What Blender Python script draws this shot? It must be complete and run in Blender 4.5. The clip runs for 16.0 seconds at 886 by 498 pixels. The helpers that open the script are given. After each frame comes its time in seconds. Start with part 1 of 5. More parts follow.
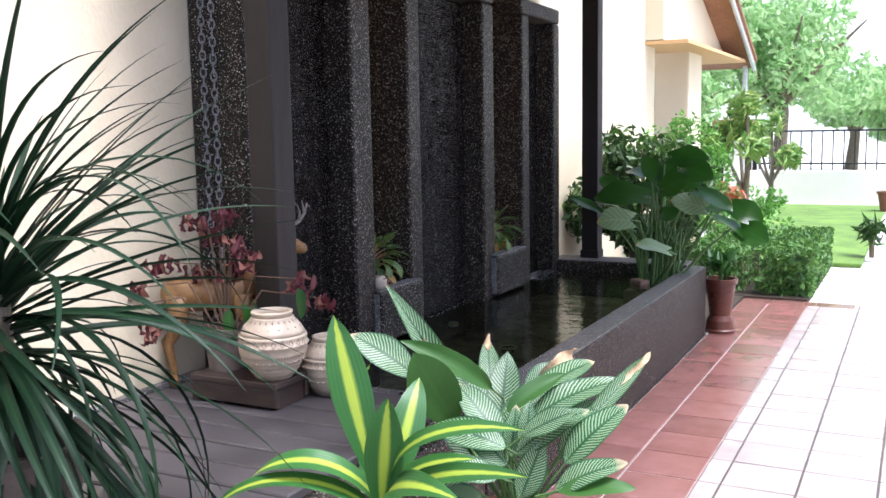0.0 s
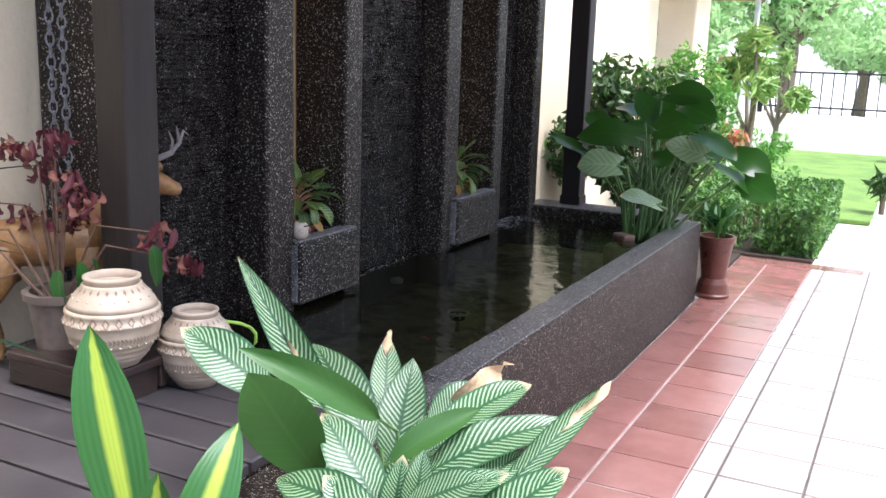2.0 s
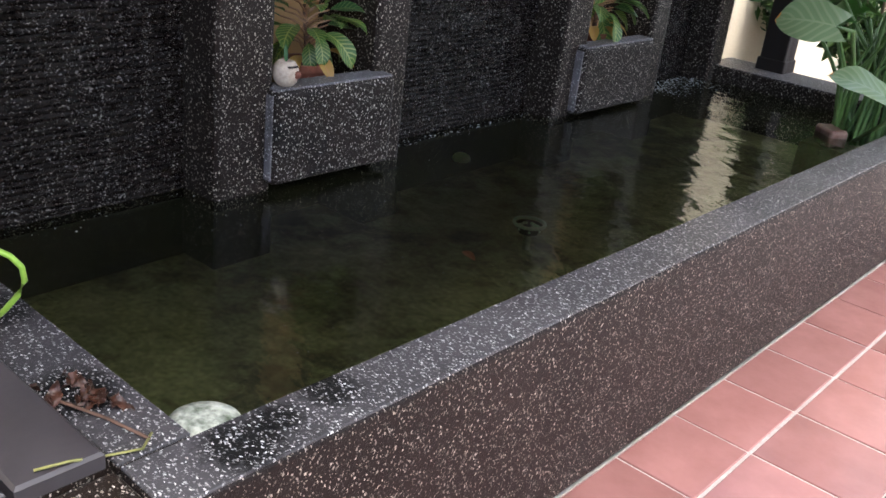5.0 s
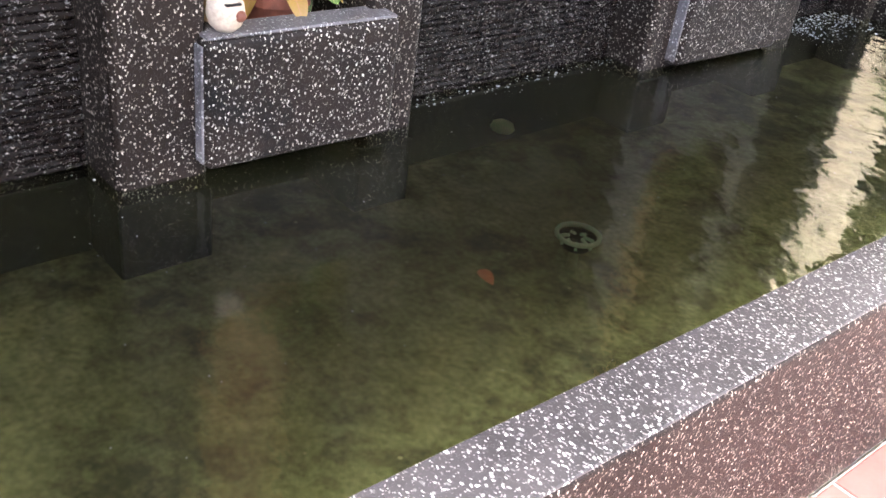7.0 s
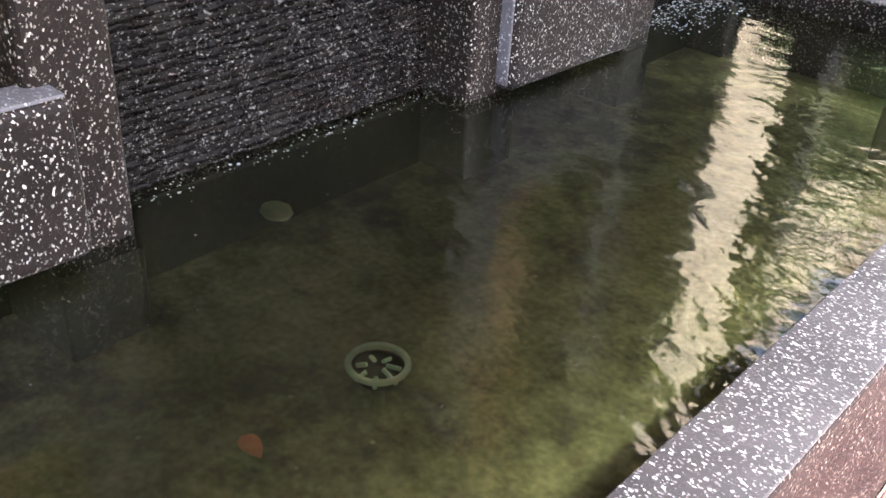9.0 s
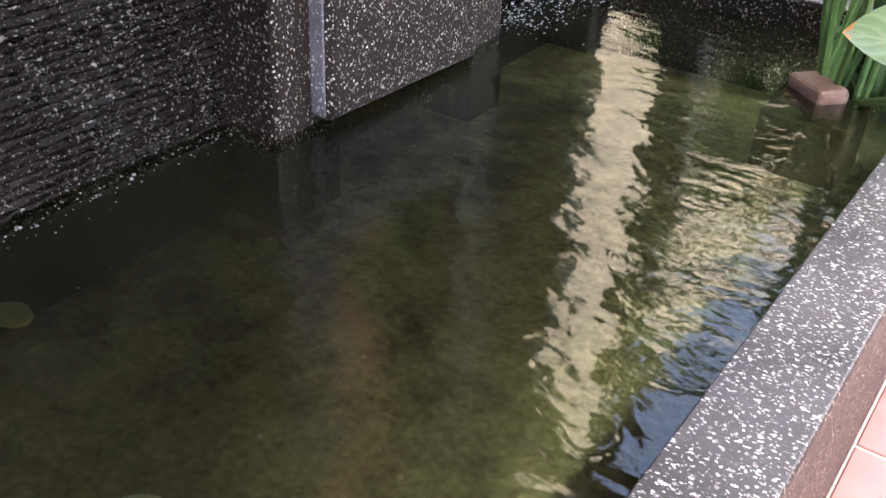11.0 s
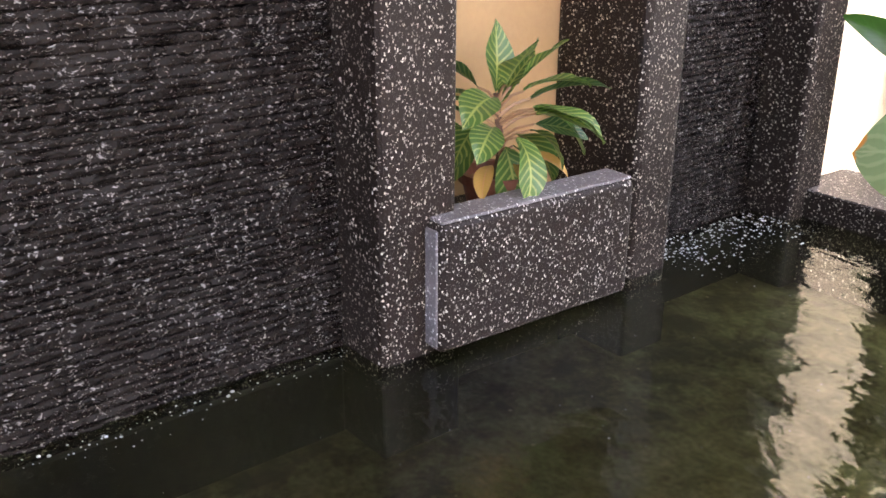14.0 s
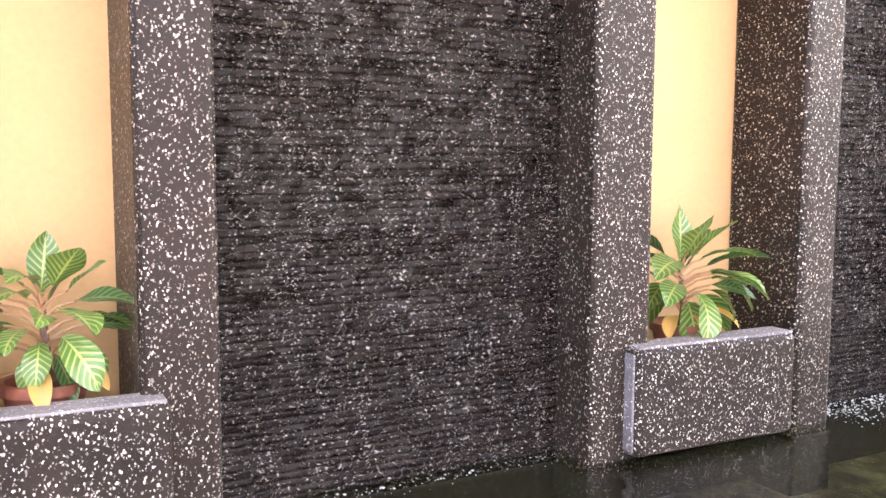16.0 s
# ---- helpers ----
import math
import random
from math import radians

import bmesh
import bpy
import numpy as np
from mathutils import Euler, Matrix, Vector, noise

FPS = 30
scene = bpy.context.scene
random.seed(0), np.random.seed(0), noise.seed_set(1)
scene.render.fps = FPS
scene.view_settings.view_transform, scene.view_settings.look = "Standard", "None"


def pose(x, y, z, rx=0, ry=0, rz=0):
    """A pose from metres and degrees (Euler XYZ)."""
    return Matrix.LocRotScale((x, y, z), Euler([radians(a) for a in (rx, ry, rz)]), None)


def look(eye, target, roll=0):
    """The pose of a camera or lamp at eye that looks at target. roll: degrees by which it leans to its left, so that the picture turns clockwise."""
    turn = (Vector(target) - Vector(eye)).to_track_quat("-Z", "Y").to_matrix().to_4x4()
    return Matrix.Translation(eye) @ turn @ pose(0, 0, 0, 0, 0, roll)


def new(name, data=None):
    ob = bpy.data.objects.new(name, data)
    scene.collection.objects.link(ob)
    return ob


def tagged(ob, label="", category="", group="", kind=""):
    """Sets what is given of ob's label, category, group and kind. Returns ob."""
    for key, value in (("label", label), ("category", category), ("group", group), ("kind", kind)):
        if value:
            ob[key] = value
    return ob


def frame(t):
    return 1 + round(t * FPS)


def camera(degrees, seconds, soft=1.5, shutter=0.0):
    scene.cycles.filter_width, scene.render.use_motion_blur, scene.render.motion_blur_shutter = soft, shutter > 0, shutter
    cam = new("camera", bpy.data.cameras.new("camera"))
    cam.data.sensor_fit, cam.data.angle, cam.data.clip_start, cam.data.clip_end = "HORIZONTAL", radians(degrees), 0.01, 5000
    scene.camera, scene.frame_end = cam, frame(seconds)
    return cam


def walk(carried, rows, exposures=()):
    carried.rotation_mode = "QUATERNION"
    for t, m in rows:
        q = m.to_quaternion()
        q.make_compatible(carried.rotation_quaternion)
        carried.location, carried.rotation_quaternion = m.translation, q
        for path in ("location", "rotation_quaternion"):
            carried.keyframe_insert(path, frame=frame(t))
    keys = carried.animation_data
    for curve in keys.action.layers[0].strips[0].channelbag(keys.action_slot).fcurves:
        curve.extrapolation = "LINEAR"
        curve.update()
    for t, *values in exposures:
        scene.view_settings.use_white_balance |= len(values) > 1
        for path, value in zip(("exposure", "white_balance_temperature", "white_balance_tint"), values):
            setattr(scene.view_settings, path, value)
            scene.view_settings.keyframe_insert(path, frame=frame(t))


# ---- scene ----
cam = camera(51.0, 16.0, soft=1.6)

PATH = [
    (0, (0.868, 0.263, 1.477), (-0.04, 2.027, 1.227), -1.0),
    (0.5, (0.839, 0.454, 1.46), (-0.104, 2.193, 1.16), -0.4),
    (1, (0.848, 0.691, 1.469), (-0.149, 2.391, 1.13), 1.1),
    (1.5, (0.792, 0.894, 1.453), (-0.161, 2.612, 1.078), 2.3),
    (2, (0.683, 1.137, 1.448), (-0.201, 2.884, 1.042), 1.9),
    (2.5, (0.668, 1.376, 1.426), (-0.283, 3.079, 0.983), 1.7),
    (3, (0.676, 1.64, 1.422), (-0.38, 3.252, 0.885), 3.1),
    (3.5, (0.557, 1.893, 1.393), (-0.417, 3.536, 0.8), 4.3),
    (4, (0.477, 2.111, 1.383), (-0.491, 3.731, 0.721), 4.2),
    (4.5, (0.461, 2.376, 1.37), (-0.631, 3.892, 0.656), 5.3),
    (5, (0.407, 2.585, 1.344), (-0.761, 3.999, 0.545), 6.8),
    (5.2, (0.359, 2.663, 1.343), (-0.819, 4.054, 0.518), 7.3),
    (7.3, (-0.090, 3.440, 1.291), (-1.336, 4.606, 0.249), 8.1),
    (7.5, (-0.171, 3.496, 1.287), (-1.366, 4.707, 0.235), 8.3),
    (8, (-0.236, 3.622, 1.283), (-1.354, 4.884, 0.207), 7.3),
    (8.5, (-0.269, 3.793, 1.278), (-1.371, 5.076, 0.210), 6.7),
    (9, (-0.247, 3.955, 1.225), (-1.373, 5.248, 0.195), 3.8),
    (9.5, (-0.284, 4.065, 1.215), (-1.338, 5.411, 0.177), 3.3),
    (10, (-0.358, 4.224, 1.200), (-1.351, 5.620, 0.168), 2.9),
    (10.2, (-0.365, 4.233, 1.189), (-1.314, 5.652, 0.146), 3.1),
    (12.3, (-0.320, 4.616, 1.218), (-1.381, 5.907, 0.118), 1.3),
    (12.5, (-0.308, 4.634, 1.223), (-1.397, 5.900, 0.122), 0.8),
    (13, (-0.334, 4.657, 1.223), (-1.498, 5.912, 0.190), 0.6),
    (13.5, (-0.289, 4.651, 1.238), (-1.638, 5.857, 0.385), -0.2),
    (14, (-0.246, 4.637, 1.254), (-1.733, 5.761, 0.529), 0.3),
    (14.5, (-0.067, 4.592, 1.228), (-1.685, 5.613, 0.645), 0.0),
    (15, (0.051, 4.472, 1.203), (-1.645, 5.454, 0.801), -0.2),
    (15.5, (0.125, 4.311, 1.149), (-1.619, 5.246, 0.857), 0.5),
    (16, (0.195, 4.224, 1.143), (-1.584, 5.116, 0.941), 0.2),
]
EXPOSURES = [(0, 1.45, 5650, 11), (2.5, 1.75, 5750, 9), (4.0, 2.1, 5750, 8), (5.0, 1.85, 5950, 8), (7.5, 3.55, 6400, 13), (10.0, 3.35, 6300, 13), (12.5, 2.95, 6450, 16), (13.5, 3.15, 6550, 18), (14.0, 3.25, 6700, 18), (14.5, 2.97, 6650, 18), (15.0, 2.92, 6750, 18), (15.5, 3.85, 6850, 19), (16.0, 4.2, 6750, 20)]
walk(cam, [(t, look(e, g, r)) for t, e, g, r in PATH], EXPOSURES)

# ---- sky and sun ----
world = bpy.data.worlds.new("world")
scene.world = world
world.use_nodes = True
wn = world.node_tree.nodes
sky = wn.new("ShaderNodeTexSky")
sky.sky_type = "NISHITA"
sky.sun_disc = False
sky.sun_elevation, sky.sun_rotation = radians(66), radians(98)
sky.air_density, sky.dust_density, sky.ozone_density = 1.0, 5.0, 1.0
world.node_tree.links.new(sky.outputs[0], wn["Background"].inputs[0])
wn["Background"].inputs[1].default_value = 0.15
sun = new("sun", bpy.data.lights.new("sun", "SUN"))
sun.data.energy, sun.data.angle, sun.data.color = 2.0, radians(20), (1.0, 0.97, 0.93)
sun.matrix_world = look((7, -1, 16), (0, 0, 0))


# ---- materials ----
def haze_mat():
    m = bpy.data.materials.new("white_haze")
    m.use_nodes = True
    nt = m.node_tree
    e = nt.nodes.new("ShaderNodeEmission")
    e.inputs["Color"].default_value, e.inputs["Strength"].default_value = (1.0, 0.99, 0.97, 1), 0.62
    nt.links.new(e.outputs[0], nt.nodes["Material Output"].inputs[0])
    return m


def mat(name, rough=0.6, spec=0.5, metal=0.0):
    m = bpy.data.materials.new(name)
    m.use_nodes = True
    nt = m.node_tree
    b = nt.nodes["Principled BSDF"]
    b.inputs["Roughness"].default_value = rough
    b.inputs["Specular IOR Level"].default_value = spec
    b.inputs["Metallic"].default_value = metal
    return m, nt, b


def node(nt, kind, ins=None, **props):
    n = nt.nodes.new("ShaderNode" + kind)
    if "operation" in props:
        n.operation = props["operation"]
    if "uv_map" in props:
        n.uv_map = props["uv_map"]
    for k, v in (ins or {}).items():
        if isinstance(v, bpy.types.NodeSocket):
            nt.links.new(v, n.inputs[k])
        else:
            n.inputs[k].default_value = v
    return n


def ramp(nt, fac, stops):
    n = nt.nodes.new("ShaderNodeValToRGB")
    nt.links.new(fac, n.inputs[0])
    while len(n.color_ramp.elements) < len(stops):
        n.color_ramp.elements.new(0.5)
    for e, (p, c) in zip(n.color_ramp.elements, stops):
        e.position, e.color = p, (*c, 1) if len(c) == 3 else c
    return n.outputs[0]


def grey(v):
    return (v, v, v)


def coords(nt, scale=(1, 1, 1), kind="Object"):
    tc = node(nt, "TexCoord")
    mp = node(nt, "Mapping", {"Vector": tc.outputs[kind], "Scale": scale})
    return mp.outputs[0]


def bump(nt, b, height, strength, distance=0.01, prev=None):
    n = node(nt, "Bump", {"Height": height, "Strength": strength, "Distance": distance})
    if prev is not None:
        nt.links.new(prev, n.inputs["Normal"])
    nt.links.new(n.outputs[0], b.inputs["Normal"])
    return n.outputs[0]


def mixc(nt, fac, a, b, mode="MIX"):
    n = nt.nodes.new("ShaderNodeMix")
    n.data_type, n.blend_type = "RGBA", mode
    for i, v in ((0, fac), (6, a), (7, b)):
        if isinstance(v, bpy.types.NodeSocket):
            nt.links.new(v, n.inputs[i])
        elif i == 0:
            n.inputs[0].default_value = v
        else:
            n.inputs[i].default_value = (*v, 1)
    return n.outputs[2]


def stained(name, dark, light, scale, rough=0.6, fine=60, bump_s=0.2, spec=0.5, stretch=(1, 1, 1), mottle=0.35):
    """Two-scale mottled surface."""
    m, nt, b = mat(name, rough, spec)
    v = coords(nt, stretch)
    n1 = node(nt, "TexNoise", {"Vector": v, "Scale": scale, "Detail": 6, "Roughness": 0.6})
    n2 = node(nt, "TexNoise", {"Vector": v, "Scale": fine, "Detail": 4})
    c = ramp(nt, n1.outputs[0], [(0.3, dark), (0.7, light)])
    c2 = mixc(nt, mottle, c, ramp(nt, n2.outputs[0], [(0.3, grey(0.25)), (0.7, grey(0.75))]), "OVERLAY")
    nt.links.new(c2, b.inputs["Base Color"])
    nt.links.new(ramp(nt, n1.outputs[0], [(0.3, grey(max(rough - 0.12, 0.02))), (0.7, grey(min(rough + 0.1, 1)))]), b.inputs["Roughness"])
    bump(nt, b, n2.outputs[0], bump_s, 0.004)
    return m


def aggregate(name, base, chip, rough, dense=0.52, stains=()):
    """Pebble-wash render: pale stone chips in dark cement."""
    m, nt, b = mat(name, rough, 0.2)
    v = coords(nt)
    wob = node(nt, "TexNoise", {"Vector": v, "Scale": 110.0, "Detail": 3})
    vv = node(nt, "VectorMath", {0: v, 1: node(nt, "VectorMath", {0: wob.outputs[1], "Scale": 0.012}, operation="SCALE").outputs[0]}, operation="ADD").outputs[0]
    st = node(nt, "Mapping", {"Vector": vv, "Rotation": (0.4, 0.3, 0.5), "Scale": (1, 1.7, 1)}).outputs[0]
    vo = node(nt, "TexVoronoi", {"Vector": st, "Scale": 112.0, "Randomness": 1.0})
    shape = ramp(nt, vo.outputs["Distance"], [(0.26, grey(1)), (0.36, grey(0))])
    sep = node(nt, "SeparateColor", {0: vo.outputs["Color"]})
    pick = ramp(nt, sep.outputs[0], [(dense, grey(0)), (dense + 0.04, grey(1))])
    tone = ramp(nt, sep.outputs[1], [(0.0, tuple(c * 0.2 for c in chip)), (0.5, tuple(c * 0.5 for c in chip)), (1.0, chip)])
    vs = node(nt, "TexVoronoi", {"Vector": vv, "Scale": 190.0})
    small = ramp(nt, vs.outputs["Distance"], [(0.2, grey(1)), (0.35, grey(0))])
    sep2 = node(nt, "SeparateColor", {0: vs.outputs["Color"]})
    pick2 = ramp(nt, sep2.outputs[0], [(0.72, grey(0)), (0.76, grey(1))])
    dirt = node(nt, "TexNoise", {"Vector": v, "Scale": 5.0, "Detail": 6, "Roughness": 0.65})
    ground = mixc(nt, ramp(nt, dirt.outputs[0], [(0.35, grey(0)), (0.7, grey(1))]), base, tuple(c * 1.9 for c in base))
    fac = node(nt, "Math", {0: shape, 1: pick}, operation="MULTIPLY").outputs[0]
    fac2 = node(nt, "Math", {0: small, 1: pick2}, operation="MULTIPLY").outputs[0]
    moss = node(nt, "TexNoise", {"Vector": v, "Scale": 2.3, "Detail": 7, "Roughness": 0.7})
    ground = mixc(nt, node(nt, "MapRange", {"Value": moss.outputs[0], 1: 0.6, 2: 0.68, 4: 0.85}).outputs[0], ground, (0.006, 0.006, 0.006))
    for sx, sy, sr in stains:
        off = node(nt, "VectorMath", {0: v, 1: (-sx, -sy, 0)}, operation="ADD").outputs[0]
        flat = node(nt, "VectorMath", {0: off, 1: (1, 1, 0)}, operation="MULTIPLY").outputs[0]
        far = node(nt, "VectorMath", {0: flat}, operation="LENGTH").outputs["Value"]
        ragged = node(nt, "Math", {0: far, 1: node(nt, "Math", {0: wob.outputs[0], 1: -0.05}, operation="MULTIPLY").outputs[0]}, operation="ADD").outputs[0]
        ground = mixc(nt, node(nt, "MapRange", {"Value": ragged, 1: sr - 0.03, 2: sr, 3: 0.92, 4: 0.0}).outputs[0], ground, (0.005, 0.005, 0.005))
    c1 = mixc(nt, fac2, ground, tuple(c * 0.45 for c in chip))
    nt.links.new(mixc(nt, fac, c1, tone), b.inputs["Base Color"])
    h = node(nt, "Math", {0: shape, 1: small}, operation="ADD").outputs[0]
    bump(nt, b, h, 0.5, 0.0025)
    return m


def wet_rib():
    """Black ribbed stone under a thin running film; pale flecks paint its foam and highlights."""
    m, nt, b = mat("wet_black_stone", 0.22, 0.16)
    v = coords(nt)
    n1 = node(nt, "TexNoise", {"Vector": v, "Scale": 9.0, "Detail": 6, "Roughness": 0.6})
    wob = node(nt, "TexNoise", {"Vector": v, "Scale": 30.0, "Detail": 3})
    vv = node(nt, "VectorMath", {0: v, 1: node(nt, "VectorMath", {0: wob.outputs[1], "Scale": 0.03}, operation="SCALE").outputs[0]}, operation="ADD").outputs[0]
    st = node(nt, "Mapping", {"Vector": vv, "Rotation": (0.2, 0, 0), "Scale": (1.0, 0.6, 1.0)}).outputs[0]
    n2 = node(nt, "TexNoise", {"Vector": st, "Scale": 185.0, "Detail": 4, "Roughness": 0.65})
    run = node(nt, "Mapping", {"Vector": vv, "Scale": (1.0, 1.0, 0.10)}).outputs[0]
    n3 = node(nt, "TexNoise", {"Vector": run, "Scale": 26.0, "Detail": 4})
    n4 = node(nt, "TexNoise", {"Vector": v, "Scale": 24.0, "Detail": 3})
    add = node(nt, "Math", {0: n3.outputs[0], 1: n4.outputs[0]}, operation="ADD").outputs[0]
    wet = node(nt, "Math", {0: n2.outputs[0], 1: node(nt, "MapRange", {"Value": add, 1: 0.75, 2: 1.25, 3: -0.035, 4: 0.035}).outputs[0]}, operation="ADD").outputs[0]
    # highlights of the running water, put into the base colour as pale spots
    painted_glint = node(nt, "MapRange", {"Value": wet, 1: 0.585, 2: 0.68}).outputs[0]
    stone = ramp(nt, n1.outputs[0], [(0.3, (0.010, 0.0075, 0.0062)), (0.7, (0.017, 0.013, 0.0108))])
    nt.links.new(mixc(nt, painted_glint, stone, (0.25, 0.235, 0.22)), b.inputs["Base Color"])
    bump(nt, b, n2.outputs[0], 0.7, 0.004)
    return m


M_AGG = aggregate("pebble_wash", (0.0125, 0.0084, 0.0064), (0.74, 0.67, 0.57), 0.42, 0.44)
# darker, sparser copy of M_AGG: shade on the upright face put into colour
M_AGG_SHADED = aggregate("pebble_wash_shaded", (0.0085, 0.0055, 0.0048), (0.60, 0.52, 0.44), 0.5, 0.54)
M_AGG_BOX = aggregate("pebble_wash_planter", (0.0135, 0.0094, 0.0075), (0.85, 0.79, 0.70), 0.42, 0.38)
# worn render whose paler base also carries the sky light on the rim
M_AGG_WORN_LIT = aggregate("pebble_wash_worn_lit", (0.046, 0.043, 0.045), (0.82, 0.80, 0.79), 0.33, 0.22, ((-0.545, 3.49, 0.04), (-0.51, 3.29, 0.05), (-0.78, 3.17, 0.06), (-0.53, 3.37, 0.03), (-1.1, 3.2, 0.05)))
# paler still: light and sheen on planter tops and ends put into colour
M_AGG_TOP = aggregate("pebble_wash_skylit", (0.12, 0.112, 0.116), (0.84, 0.82, 0.81), 0.4, 0.22)
M_RIB = wet_rib()
M_CREAM = stained("cream_render", (0.66, 0.56, 0.40), (0.72, 0.62, 0.46), 2.2, 0.85, 60, 0.9, mottle=0.08)
M_OCHRE = stained("ochre_render", (0.52, 0.325, 0.145), (0.58, 0.375, 0.18), 2, 0.8, 70, 0.25, mottle=0.06)
M_WHITE = stained("pale_render", (0.72, 0.68, 0.58), (0.8, 0.76, 0.66), 2, 0.8, 60, 0.2)
M_DARKWOOD = stained("dark_stained_wood", (0.009, 0.0055, 0.0045), (0.019, 0.012, 0.010), 5, 0.65, 40, 0.3, stretch=(6, 6, 0.6))
M_BENCH = stained("brown_stained_wood", (0.022, 0.014, 0.012), (0.05, 0.032, 0.027), 6, 0.4, 50, 0.25, stretch=(1, 6, 6))
M_LAWN = stained("lawn", (0.06, 0.12, 0.015), (0.16, 0.26, 0.05), 2.0, 0.9, 40, 0.8)
M_DRIVE = stained("pale_paving", (0.5, 0.48, 0.45), (0.65, 0.62, 0.58), 1.5, 0.6, 30, 0.3)
M_GROUT_R = stained("grout", (0.25, 0.19, 0.17), (0.36, 0.29, 0.26), 12, 0.8, 90, 0.3)
M_CEIL = stained("canopy_boards", (0.10, 0.08, 0.07), (0.15, 0.12, 0.10), 3, 0.7, 30, 0.2)
M_TERRA = stained("terracotta", (0.16, 0.05, 0.03), (0.25, 0.09, 0.055), 8, 0.55, 60, 0.2)
M_TAUPE = stained("taupe_plastic_pot", (0.11, 0.085, 0.075), (0.15, 0.12, 0.105), 6, 0.5, 40, 0.1)
M_SOIL = stained("potting_soil", (0.02, 0.013, 0.008), (0.05, 0.032, 0.02), 25, 0.95, 120, 1.0)
M_IRON = stained("dark_iron", (0.015, 0.015, 0.016), (0.03, 0.03, 0.03), 8, 0.5, 60, 0.1)
M_BARK = stained("bark", (0.10, 0.075, 0.05), (0.2, 0.16, 0.11), 20, 0.85, 90, 0.8, stretch=(2, 2, 0.4))
M_ROOF = stained("clay_roof_tile", (0.20, 0.09, 0.05), (0.32, 0.16, 0.09), 3, 0.7, 30, 0.2)
M_STEEL = stained("painted_steel", (0.45, 0.47, 0.48), (0.6, 0.62, 0.63), 4, 0.4, 40, 0.05)
M_CHAIN = stained("weathered_chain_metal", (0.13, 0.13, 0.14), (0.24, 0.24, 0.26), 30, 0.45, 80, 0.1)
M_DEER = stained("painted_deer_resin", (0.17, 0.078, 0.025), (0.33, 0.18, 0.068), 9, 0.5, 70, 0.2)
M_ANTLER = stained("grey_antler", (0.12, 0.10, 0.10), (0.22, 0.19, 0.19), 30, 0.6, 90, 0.3)
M_GROUT_D = stained("dark_grout", (0.05, 0.042, 0.036), (0.10, 0.085, 0.075), 12, 0.8, 90, 0.3)
M_GLAZED = stained("red_brown_glaze", (0.075, 0.022, 0.015), (0.13, 0.045, 0.03), 8, 0.35, 60, 0.1)
M_CLAYFACE = stained("pale_clay", (0.50, 0.40, 0.30), (0.66, 0.56, 0.45), 40, 0.6, 120, 0.4)
M_BRICK = stained("wet_brick", (0.16, 0.07, 0.05), (0.27, 0.2, 0.16), 10, 0.5, 60, 0.5)
M_FOAM = stained("dirty_foam", (0.10, 0.13, 0.08), (0.75, 0.78, 0.68), 34, 0.7, 110, 0.5, mottle=0.7)
M_VINE = stained("dry_vine", (0.20, 0.20, 0.06), (0.36, 0.34, 0.12), 20, 0.6, 60, 0.2)
M_DISC = stained("green_plastic_float", (0.55, 0.90, 0.70), (0.85, 0.96, 0.86), 30, 0.35, 60, 0.3)
M_ROTLEAF = stained("rotten_leaf", (0.03, 0.014, 0.010), (0.10, 0.038, 0.02), 18, 0.35, 80, 0.8)
M_ORANGE = stained("sunk_leaf", (0.75, 0.27, 0.14), (0.85, 0.42, 0.27), 15, 0.6, 60, 0.2)
M_BUBBLE = stained("white_bubbles", (0.42, 0.44, 0.45), (0.6, 0.62, 0.62), 40, 0.15, 90, 0.1)
M_HOSE = stained("green_plastic_tube", (0.28, 0.5, 0.06), (0.4, 0.62, 0.1), 10, 0.35, 40, 0.05)


def tile_mat(name, c1, c2, rough):
    m, nt, b = mat(name, rough)
    oi = node(nt, "ObjectInfo")
    v = coords(nt, kind="Object")
    off = node(nt, "VectorMath", {0: v, 1: node(nt, "VectorMath", {0: oi.outputs["Location"], "Scale": 1.7}, operation="SCALE").outputs[0]}, operation="ADD").outputs[0]
    n1 = node(nt, "TexNoise", {"Vector": off, "Scale": 4.0, "Detail": 6, "Roughness": 0.65})
    n2 = node(nt, "TexNoise", {"Vector": off, "Scale": 50.0, "Detail": 3})
    a = ramp(nt, n1.outputs[0], [(0.3, c1), (0.7, c2)])
    t = ramp(nt, oi.outputs["Random"], [(0.0, grey(0.38)), (1.0, grey(0.62))])
    nt.links.new(mixc(nt, 0.5, a, t, "OVERLAY"), b.inputs["Base Color"])
    nt.links.new(ramp(nt, n1.outputs[0], [(0.3, grey(rough - 0.06)), (0.7, grey(rough + 0.12))]), b.inputs["Roughness"])
    bump(nt, b, n2.outputs[0], 0.12, 0.003)
    return m


M_TILE_R = tile_mat("red_clay_tile", (0.175, 0.076, 0.066), (0.245, 0.115, 0.102), 0.15)
M_TILE_W = tile_mat("white_tile", (0.34, 0.275, 0.262), (0.45, 0.375, 0.36), 0.2)
M_PLANK = tile_mat("grey_deck_board", (0.034, 0.029, 0.032), (0.068, 0.060, 0.064), 0.42)


